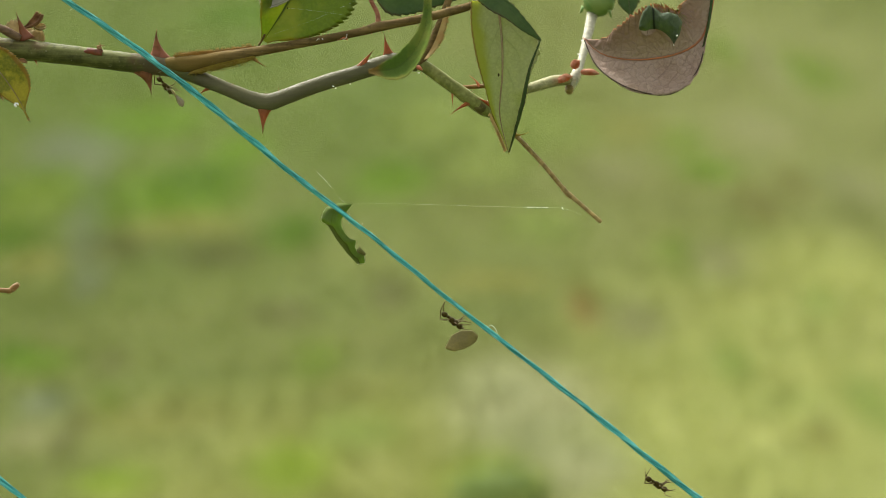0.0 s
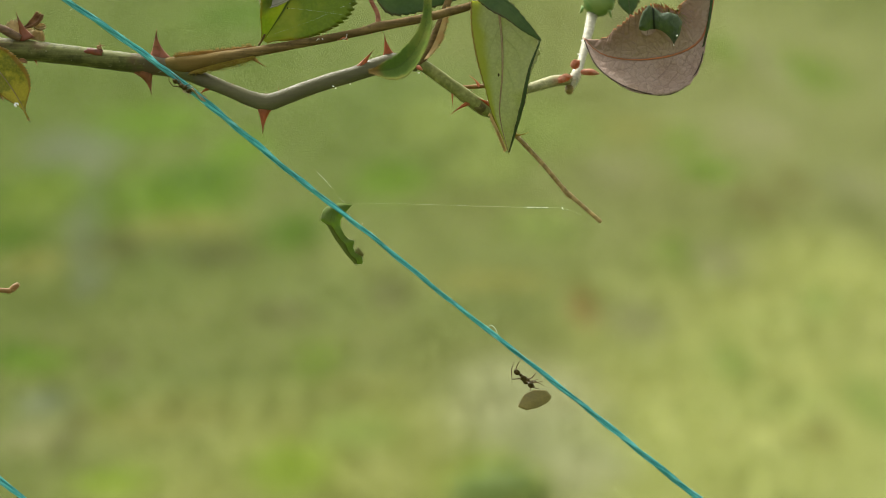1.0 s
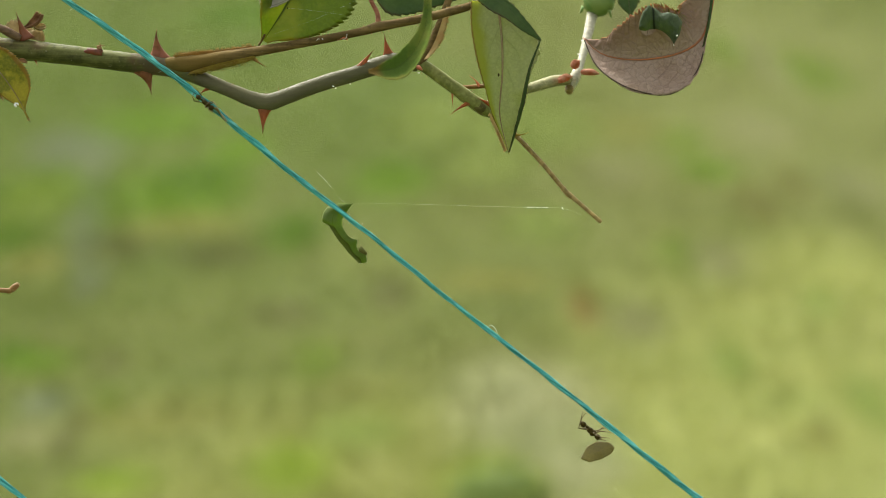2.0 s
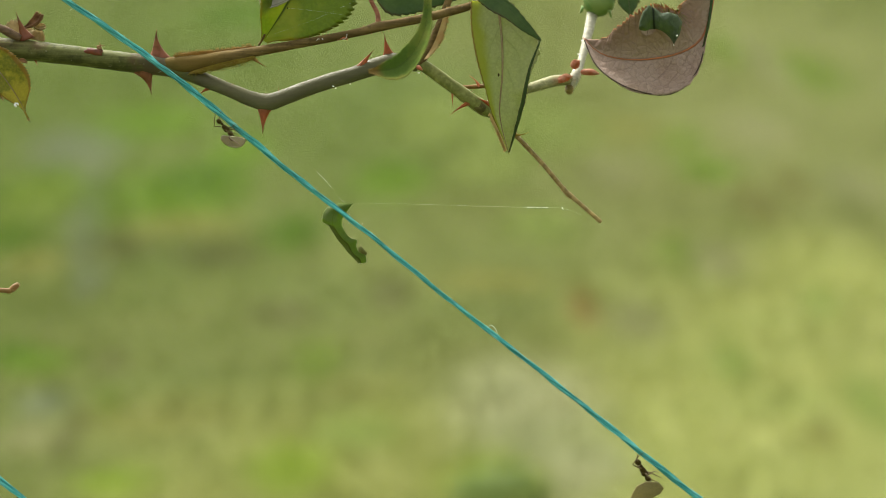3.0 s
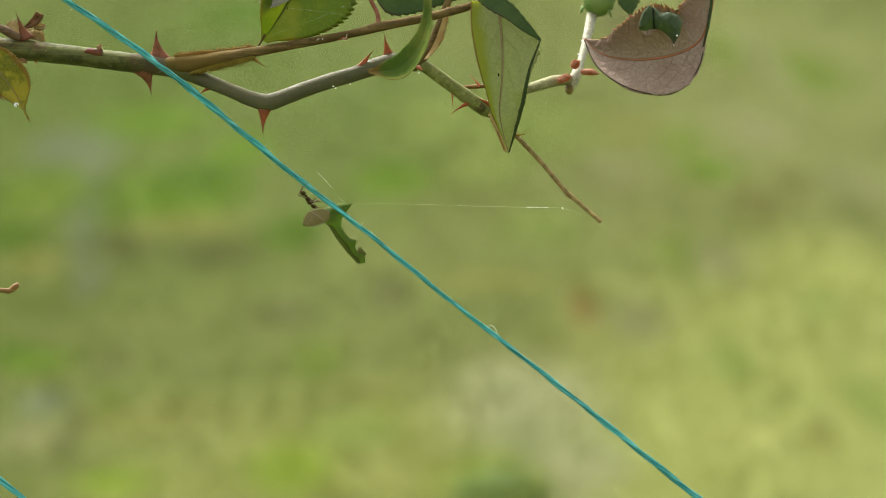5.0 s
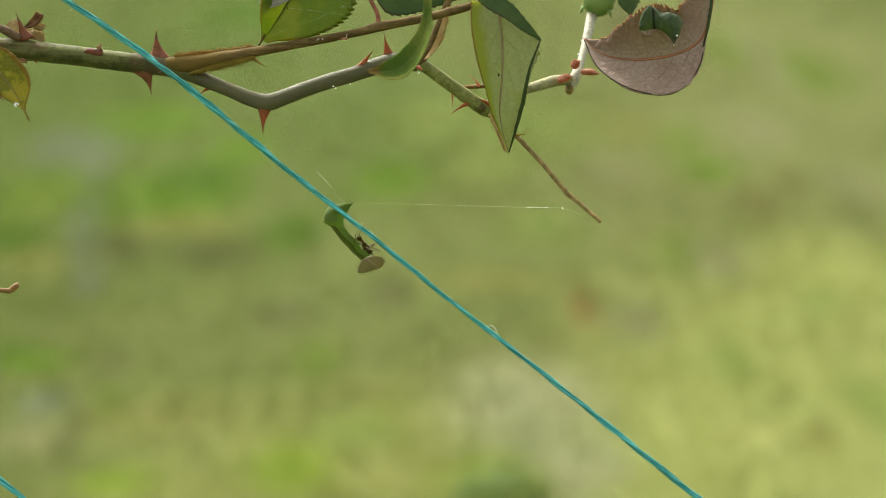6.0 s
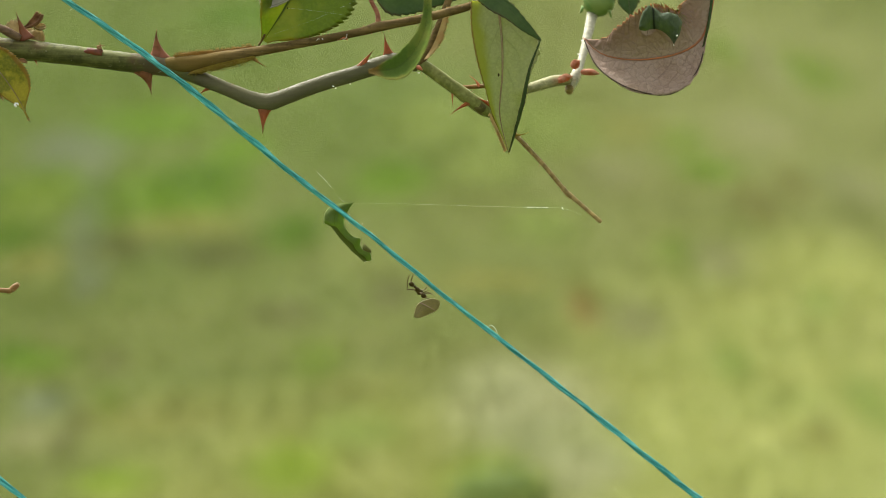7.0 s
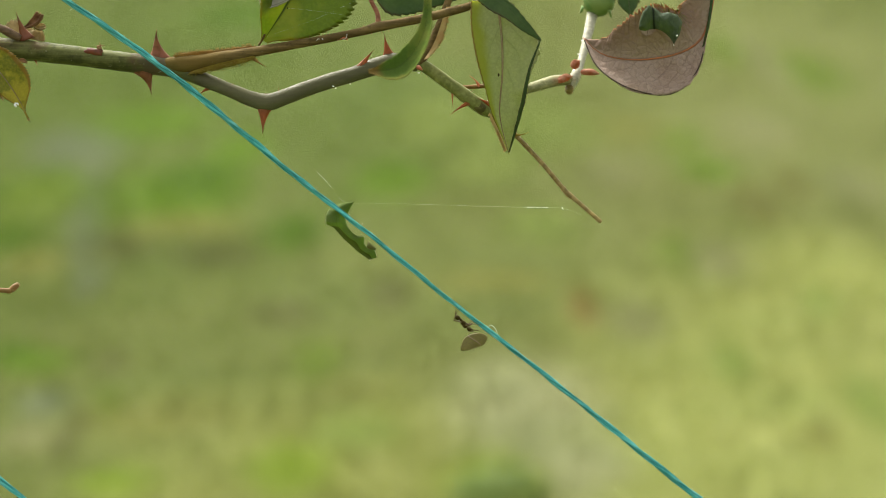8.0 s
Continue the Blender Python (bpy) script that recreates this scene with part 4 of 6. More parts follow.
build_leaf("folded_edge", [(12.3, 737.6, 1320.4), (18.4, 734.7, 1316.4), (23.8, 732.6, 1311.5), (28.6, 731.7, 1307.2)], (2.0, 2.0, 1.8, 1.2, 0.2), (3.4, 3.6, 2.6, 1.8, 0.6), (-10, 5), (-10, 10), TOP_DARK, UNDER_GREEN, HANGING,
           "folded margin showing the dark upper side", teeth=9, seed=21, tooth=(0.35, 0.08), front_skew=0)
build_leaf("folded_edge", [(28.6, 732.7, 1306.9), (25.5, 731.8, 1298.8), (23.5, 731.6, 1288.8), (21.2, 733.0, 1279.3), (19.6, 734.5, 1273.3)], (0.12, 0.3, 0.5, 0.4, 0.05), (0.12, 0.3, 0.5, 0.4, 0.05), (0, 0), (0, 0), TOP_DARK, TOP_DARK, HANGING,
           "rolled dark leaf margin", teeth=14, seed=29, tooth=0.4, front_skew=0)
build_leaf("folded_edge", [(80.8, 750.5, 1323.4), (80.0, 748.6, 1314.4), (78.7, 746.2, 1307.9), (77.3, 745.0, 1302.4)], (0.2, 0.25, 0.3, 0.3, 0.1), (0.2, 0.35, 0.4, 0.3, 0.1), (0, 0), (0, 0), TOP_DARK, TOP_DARK, CUPPED,
           "rolled dark leaf margin", teeth=10, seed=27, tooth=0.1, front_skew=0)
build_leaf("folded_edge", [(42.5, 751.6, 1304.5), (45.9, 745.0, 1297.5), (53.5, 738.8, 1292.5), (63.7, 736.2, 1290.1), (70.5, 736.6, 1291.8), (75.6, 739.8, 1297.2), (77.6, 743.9, 1302.2)], (0.06, 0.08, 0.1, 0.1, 0.1, 0.1, 0.1), (0.06, 0.08, 0.1, 0.1, 0.1, 0.1, 0.1), (0, 0), (0, 0), MARGIN, MARGIN, CUPPED,
           "rolled dark leaf margin", teeth=16, seed=31, tooth=0.1, wave=0.1, front_skew=0)
build_leaf("folded_edge", [(-54.4, 749.0, 1314.3), (-49.6, 748.8, 1315.5), (-43.9, 749.4, 1318.1)], (3.4, 4, 4, 4, 3), (0.2, 0.5, 0.5, 0.4, 0), (10, 0), (10, 10), FOLD_GREY, TOP_GREEN, FIRST,
           "greyish folded margin", teeth=8, seed=23, tooth=0.02, front_skew=0)


def build_curl(name, axis, radii, arc, mat, label):
    """A dry scrap rolled into an open trough along its axis (mm), ragged at the mouth."""
    pts = [Vector(p) * 0.001 for p in spline(axis, 0.5)]
    n, m = len(pts), 16
    bm = bmesh.new()
    skins = []
    for off in (0.0, -0.00014):
        rows = []
        for i, p in enumerate(pts):
            t = (pts[min(i + 1, n - 1)] - pts[max(i - 1, 0)]).normalized()
            u = t.cross(FACE).normalized()
            r = stations(radii, i / (n - 1)) * 0.001 + off
            row = []
            for k in range(m + 1):
                a = radians(arc[0] + (arc[1] - arc[0]) * k / m)
                rag = 0.0009 * noise.noise(Vector((k * 0.7, 2, 5))) * (i / (n - 1)) ** 3
                row.append(bm.verts.new(p + (u * math.cos(a) + FACE * math.sin(a)) * r * (1 + 0.25 * noise.noise(Vector((i * 0.3, k * 0.35, 9)))) + t * rag))
            rows.append(row)
        skins.append(rows)
    f, g = skins
    for i in range(n - 1):
        for k in range(m):
            bm.faces.new((f[i][k], f[i + 1][k], f[i + 1][k + 1], f[i][k + 1]))
            bm.faces.new((g[i][k], g[i][k + 1], g[i + 1][k + 1], g[i + 1][k]))
        for k in (0, m):
            bm.faces.new((f[i][k], g[i][k], g[i + 1][k], f[i + 1][k]))
    for k in range(m):
        bm.faces.new((f[n - 1][k], g[n - 1][k], g[n - 1][k + 1], f[n - 1][k + 1]))
    bmesh.ops.recalc_face_normals(bm, faces=bm.faces)
    return part(name, bm, mat, rose, label)


build_curl("dry_sepal", [(-125.2, 749.0, 1308.6), (-122.9, 748.5, 1309.8), (-121.3, 748.3, 1311.2), (-120.3, 748.0, 1313.0)], (0.4, 1.0, 1.5, 1.2), (-190, 60), DRY, "shrivelled dark brown rolled sepal")
build_curl("dry_sepal", [(-128.0, 746.5, 1299.6), (-126.9, 746.5, 1299.0), (-125.7, 746.5, 1299.0), (-124.5, 746.5, 1298.4)], (0.3, 0.6, 0.7, 0.3), (-170, 70), DRY, "shrivelled dark brown rolled sepal")
build_curl("dry_sepal", [(-122.4, 749.2, 1309.6), (-120.6, 749.0, 1308.9), (-119.0, 749.0, 1309.0)], (0.9, 1.2, 0.6), (-160, 40), PAPERY, "papery torn sepal")


def build_bud():
    bm = ball(bmesh.new(), mm((49.5, 796.0, 1311.5)), (0.0053, 0.0053, 0.0050), rough=0.12)
    part("flower_bud", bm, BUD, rose, "round green rose bud")
    for p, q, w in (((44.3, 792, 1310.0), (43.4, 792, 1307.8), 0.6), ((52.5, 792, 1308.9), (53.2, 792, 1306.4), 0.5)):
        part("sepal", tube(bmesh.new(), [mm(p), (mm(p) + mm(q)) / 2 + FACE * 0.0006, mm(q)], [w * 0.001, w * 0.0008, 0.00015], 6), BUD, rose)


build_bud()
for p, q, w in (((40.2, 775, 1292.7), (42.4, 775, 1295.2), 1.2), ((42.8, 775, 1291.5), (48.3, 772, 1291.4), 0.85), ((35.6, 769.9, 1289.5), (40.2, 772.1, 1290.6), 1.0)):
    a, b = Vector(p), Vector(q)
    c = a.lerp(b, 0.5) + FACE * 0.5 + RISE * 0.3
    build_leaf("bract", [tuple(a), tuple(c), tuple(b)], (0.7 * w, 1.1 * w, 1.15 * w, 0.9 * w, 0.1), (0.7 * w, 1.1 * w, 1.1 * w, 0.8 * w, 0.1), (-15, -20), (-50, -50), BRACT, BRACT, rose,
               "coral red bract", teeth=8, seed=int(w * 20), tooth=0.1, wave=0.5, front_skew=0)
for p, q, w in (((-8.1, 748.9, 1297.0), (-6.1, 747.7, 1296.0), 0.7),):
    bm = bmesh.new()
    a, b = mm(p), mm(q)
    tube(bm, [a.lerp(b, k / 4) for k in range(5)], [0.001 * w * math.sin(0.5 + 2.4 * k / 4) for k in range(5)], 8, True, 0.5)
    part("bract", bm, BRACT, rose, "coral red bract")


def build_flange(name, inner, outer, mat, label, hairs, seed, reach=1.0):
    """A thin leafy wing along a stalk between two lines (mm), fringed with glandular hairs."""
    rnd = random.Random(seed)
    a = [Vector(p) * 0.001 for p in spline(inner, 1.0)]
    b = [Vector(p) * 0.001 for p in spline(outer, 1.0)]
    n = 30

    def along(line, f):
        f *= len(line) - 1
        i = min(int(f), len(line) - 2)
        return line[i].lerp(line[i + 1], f - i)

    bm = bmesh.new()
    skins = []
    for sg in (1, -1):
        rows = []
        for i in range(n + 1):
            p, q = (along(line, i / n) for line in (a, b))
            q = p.lerp(q, 1 + 0.45 * noise.noise(Vector((i * 0.83, seed, 3))))
            rows.append([bm.verts.new(p.lerp(q, k / 3) + FACE * (0.00010 * sg + 0.0004 * noise.noise(Vector((i * 0.22, k * 0.5, seed))) * k / 3)) for k in range(4)])
        skins.append(rows)
    f, g = skins
    for i in range(n):
        for k in range(3):
            bm.faces.new((f[i][k], f[i][k + 1], f[i + 1][k + 1], f[i + 1][k]))
            bm.faces.new((g[i][k], g[i + 1][k], g[i + 1][k + 1], g[i][k + 1]))
        bm.faces.new((f[i][3], g[i][3], g[i + 1][3], f[i + 1][3]))
    bmesh.ops.recalc_face_normals(bm, faces=bm.faces)
    for h in range(hairs):
        i = rnd.randrange(len(b) - 1)
        out = (b[i] - a[min(int(i / len(b) * len(a)), len(a) - 1)])
        out = (out.normalized() if out.length > 1e-6 else RISE) + (b[i + 1] - b[i]).normalized() * rnd.uniform(-0.5, 0.8) + FACE * rnd.uniform(-0.4, 0.4)
        p = b[i].lerp(b[i + 1], rnd.random())
        if h % 2:  # the face is hairy too
            p = a[min(int(i / len(b) * len(a)), len(a) - 1)].lerp(p, rnd.uniform(0.2, 1.0)) + FACE * 0.0001
            out = out.normalized() * 0.6 + FACE * rnd.uniform(0.2, 0.8)
        ln = rnd.uniform(0.0003, 0.0010) * reach
        tube(bm, [p, p + out.normalized() * ln], [0.00005, 0.00003], 4)
        if h % 3 == 0:  # gland at the hair's tip
            ball(bm, p + out.normalized() * ln, (0.00009,) * 3, None, 5, 4)
    return part(name, bm, mat, rose, label)


build_flange("stipule", [(-80.2, 748.2, 1299.6), (-71.8, 748.2, 1300.2), (-63.3, 748.2, 1301.1), (-56.2, 748.2, 1302.4)], [(-80.5, 748.0, 1300.0), (-78.8, 748.2, 1300.9), (-73.4, 748.2, 1301.5), (-64.9, 748.2, 1302.3), (-58.2, 748.2, 1303.2), (-56.1, 748.0, 1302.8)], STIPULE_BROWN, "brownish hairy stipule", 300, 2, 0.9)
build_flange("stipule", [(-75.6, 746.6, 1295.6), (-73.1, 746.2, 1296.5), (-64.9, 746.0, 1298.7), (-56.4, 746.6, 1300.4)], [(-76.1, 746.4, 1295.0), (-73.4, 746.2, 1295.1), (-69.2, 746.2, 1295.9), (-64.1, 746.2, 1297.0), (-59.0, 746.4, 1298.5), (-55.9, 746.6, 1299.8)], STIPULE, "yellow hairy stipule", 380, 4, 0.9)
build_thorn((-57.0, 747.0, 1300.0), (-52.9, 745.9, 1297.2), 1.1, STIPULE_BROWN, bend=0.1, name="stipule_tip")
build_flange("stipule", [(-5.8, 749.3, 1298.8), (-2.4, 750.5, 1304.4), (1.0, 752.6, 1314.4)], [(-4.4, 747.9, 1299.5), (-0.2, 749.0, 1304.6), (2.5, 751.2, 1314.6)], STIPULE_TAN, "tan hairy stipule", 60, 6)
build_flange("stipule", [(14.0, 743.1, 1283.8), (16.2, 739.7, 1279.9), (19.0, 736.8, 1273.4)], [(13.5, 742.9, 1283.2), (15.5, 739.6, 1279.3), (18.3, 736.6, 1272.8)], STIPULE_TAN, "orange hairy stipule", 110, 8, 0.5)
build_flange("stipule", [(-130.4, 753.9, 1306.1), (-125.8, 753.7, 1304.7), (-119.9, 753.5, 1304.1)], [(-130.1, 754.2, 1307.1), (-125.3, 754.4, 1308.1), (-121.9, 754.0, 1306.4), (-119.9, 753.6, 1304.2)], PAPERY, "dry papery stipule", 12, 10)
build_flange("stipule", [(-132.1, 752.0, 1307.4), (-129.1, 752.0, 1306.0), (-125.7, 752.0, 1305.0)], [(-131.4, 752.6, 1309.0), (-129.4, 752.6, 1310.5), (-127.0, 752.6, 1309.7), (-125.7, 752.6, 1307.6)], PAPERY, "dry papery stipule", 16, 14)
build_flange("stipule", [(-125.4, 752.0, 1305.0), (-122.3, 752.0, 1304.3), (-120.0, 752.0, 1303.9)], [(-124.7, 752.4, 1307.0), (-121.9, 752.4, 1307.6), (-120.1, 752.4, 1306.8), (-119.7, 752.4, 1304.6)], PAPERY, "dry papery stipule", 14, 16)
build_thorn((21.8, 748.6, 1276.3), (25.9, 747.8, 1277.1), 0.7, STIPULE, bend=0.2, name="stipule_tip")
build_thorn((10.5, 755.7, 1290.4), (7.9, 755.3, 1293.2), 0.6, BRACT, bend=0.2, name="stipule_tip")


def build_bristles():
    """Fine glandular bristles on the young wood."""
    rnd = random.Random(12)
    bm = bmesh.new()
    for line, r, n in (([(-64.9, 747.6, 1300.1), (-54.8, 747.9, 1301.7), (-37.8, 747.5, 1304.8), (-24.3, 748.1, 1307.5), (-4.0, 748.0, 1311.9), (12.8, 748.0, 1316.4)], 1.35, 90), ([(-68.6, 748.8, 1291.5), (-53.3, 747.7, 1286.4), (-38.0, 748.7, 1291.2), (-19.4, 750.0, 1297.0)], 2.35, 24),
                       ([(-6.6, 752.0, 1296.9), (1.0, 751.9, 1291.8), (11.3, 751.5, 1284.8)], 1.9, 26), ([(22.9, 751.3, 1274.6), (36.9, 746.1, 1259.4), (47.1, 743.2, 1250.9)], 0.7, 22)):
        pts = [Vector(p) * 0.001 for p in spline(line, 1.0)]
        for k in range(n):
            i = rnd.randrange(len(pts) - 1)
            t = (pts[i + 1] - pts[i]).normalized()
            u = t.cross(FACE).normalized()
            w = (u * rnd.choice((-1, 1)) + FACE * rnd.uniform(-0.5, 0.9)).normalized()
            p = pts[i] + w * r * 0.0009
            ln = rnd.uniform(0.0003, 0.0009)
            tube(bm, [p, p + w * ln * 0.6, p + w * ln + t * ln * 0.3], [0.00010, 0.00006, 0.00003], 4)
    tagged(part("bristle", bm, R2, rose, "tiny brown bristles"), kind="stuff")


build_bristles()


# ---- twine, with ants ----
PATH = [(-452.7, 798.6, 1550.0), (-317.8, 778.2, 1453.6), (-233.5, 765.5, 1393.9), (-172.7, 757.0, 1354.3), (-132.2, 751.5, 1328.4), (-113.0, 749.1, 1317.2), (-87.9, 745.5, 1300.1), (-71.4, 742.9, 1287.6), (-47.7, 738.7, 1268.2), (-27.5, 735.5, 1252.7), (2.9, 730.3, 1228.5), (36.6, 724.8, 1202.6), (56.7, 721.4, 1186.6), (76.7, 718.1, 1171.0), (97.2, 714.8, 1155.8), (137.6, 708.4, 1125.3), (238.9, 692.1, 1048.9), (475.0, 654.2, 870.7), (879.8, 589.3, 565.1), (1419.6, 502.7, 157.7)]
TW = [Vector(p) * 0.001 for p in spline(PATH, 1.0)]


def girth(x):
    """The old twine is drawn thin and tight below its middle, with slight swellings."""
    f = min(1.0, max(0.0, (x + 0.068) / 0.058)) * min(1.0, max(0.0, (0.085 - x) / 0.07))
    return (1.0 - 0.26 * f * f * (3 - 2 * f)) * (1 + 0.07 * math.sin(x * 420) + 0.05 * math.sin(x * 910 + 1))


def twine_strands(pts, radius, pitch, seed, tapered=True):
    """Three loose plies laid round each other, each a core wrapped in split film fibres of uneven width."""
    rnd = random.Random(seed)
    out = []
    for ply in range(3):
        for s in range(11):
            core = s == 0
            ring, ph = (0.0, 0.0) if core else (rnd.uniform(0.30, 0.42), s * 2 * math.pi / 10 + rnd.uniform(-0.3, 0.3))
            fat = 0.36 if core else rnd.choice((0.07, 0.10, 0.13, 0.18)) * rnd.uniform(0.85, 1.15)
            d, line, fats = 0.0, [], []
            for i, p in enumerate(pts):
                if i:
                    d += (p - pts[i - 1]).length
                t = (pts[min(i + 1, len(pts) - 1)] - pts[max(i - 1, 0)]).normalized()
                u = t.cross(FACE).normalized()
                n = u.cross(t)
                a = ply * 2 * math.pi / 3 + d / pitch * 2 * math.pi + 0.8 * noise.noise(Vector((d * 25, ply * 3.0, seed)))
                b = a + ph + d / (pitch * 1.6) * 2 * math.pi + 0.8 * noise.noise(Vector((d * 40, s * 3.0, ply + seed)))
                c = radius * 0.50 * (1 + 0.12 * noise.noise(Vector((d * 50, ply * 5.0, seed + 4))))
                r = radius * ring * (1 + 0.3 * noise.noise(Vector((d * 70, s * 5.0, ply + seed + 4))))
                g = girth(p.x) if tapered else 1.0
                line.append(p + (u * (math.cos(a) * c + math.cos(b) * r) + n * (math.sin(a) * c + math.sin(b) * r) * 0.85) * g)
                fats.append(radius * fat * g)
            out.append((line, fats))
    return out


def build_twine(pts, radius, label, seed, hairs):
    root = thing("twine", Matrix.Translation(pts[0]), label, "string", "teal garden twine")
    for line, r in twine_strands(pts, radius, 0.046, seed, hairs > 60):
        part("strand", tube(bmesh.new(), line, r, 6), TWINE, root)
    rnd = random.Random(seed)
    bm = bmesh.new()
    for k in range(hairs):
        i = rnd.randrange(5, len(pts) - 5)
        t = (pts[i + 1] - pts[i]).normalized()
        u = t.cross(FACE).normalized() * rnd.choice((-1, 1))
        p = pts[i] + u * radius * 0.8 * (girth(pts[i].x) if hairs > 60 else 1.0)
        ln = rnd.uniform(0.0003, 0.0008) if k % 6 else rnd.uniform(0.0008, 0.0015)
        w = (u * rnd.uniform(0.5, 1) + t * rnd.uniform(-0.8, 0.8) + FACE * rnd.uniform(-0.3, 0.5)).normalized()
        tube(bm, [p, p + w * ln * 0.5, p + w * ln + t * ln * rnd.uniform(-0.4, 0.4)], [0.00005, 0.00004, 0.00002], 4)
    if hairs > 60:
        p, u = mm((13.1, 727.7, 1221.2)), mm((14.8, 727.9, 1222.0))
        v = mm((16.3, 727.3, 1219.4))
        tube(bm, [p, p.lerp(u, 0.5) + RISE * 0.0004, u, u.lerp(v, 0.5) + ACROSS * 0.0003, v], [0.00007] * 5, 5)
    tagged(part("loose_fibre", bm, TWINE_FUZZ, root, "pale stray fibres"), kind="stuff")
    return root


TWINE_FUZZ = plain_material("pale_twine_fuzz", (0.45, 0.62, 0.55), (0.6, 0.7, 0.6), 600, 0.5, 0.4)


def thin_out(pts, keep):
    """Fine steps where the twine is near the spray, long ones beyond."""
    out, last = [], None
    for p in pts:
        gap = 0.0012 if abs(p.x) < keep else 0.012
        if last is None or (p - last).length > gap:
            out.append(p)
            last = p
    return out


build_twine(thin_out([p for p in TW if p.z > -0.02 and p.x > -0.40], 0.17), 0.00104, "taut teal twisted plastic twine running through the rose spray", 2, 200)
LOW = [Vector(p) * 0.001 for p in spline([(-473.4, 781.6, 1440.9), (-303.3, 753.3, 1307.8), (-184.3, 733.5, 1214.7), (-143.5, 726.7, 1182.8), (-133.3, 725.0, 1174.8), (-125.8, 723.8, 1169.0), (-99.3, 719.4, 1148.5), (-31.3, 708.4, 1096.6), (206.8, 669.8, 915.0), (716.8, 587.1, 525.8), (1311.9, 490.6, 71.8)], 1.0)]
build_twine(thin_out([p for p in LOW if p.z > -0.02 and p.x > -0.40], 0.17), 0.00095, "second strand of teal twine below the first", 6, 30)

# ---- distances along the twine, from where it enters at the top ----
i0 = min(range(len(TW)), key=lambda i: (TW[i] - mm((-113.4, 749.1, 1317.2))).length)
RUN = [0.0]
for p, q in zip(TW[i0:], TW[i0 + 1:]):
    RUN.append(RUN[-1] + (q - p).length)


def on_twine(s):
    """Place and direction s millimetres down the twine."""
    s *= 0.001
    k = max(1, min(len(RUN) - 1, int(np.searchsorted(RUN, s))))
    a, b = TW[i0 + k - 1], TW[i0 + k]
    f = (s - RUN[k - 1]) / (RUN[k] - RUN[k - 1])
    return a.lerp(b, f), (TW[min(i0 + k + 3, len(TW) - 1)] - TW[max(i0 + k - 4, 0)]).normalized()


def under_twine(s, gap, turn, roll, near=0.0):
    """A pose beside the twine: gap mm below it, x turned from the twine's run, z away from it, rolled about x."""
    p, t = on_twine(s)
    below = FACE.cross(t).normalized() * -1
    spot = p + below * gap * 0.001 + FACE * near * 0.001
    x = Matrix.Rotation(radians(-turn), 3, FACE) @ t
    z = x.cross(FACE).normalized()
    m = Matrix((x, z.cross(x), z)).transposed().to_4x4()
    return Matrix.Translation(spot) @ m @ pose(0, 0, 0, roll, 0, 0)


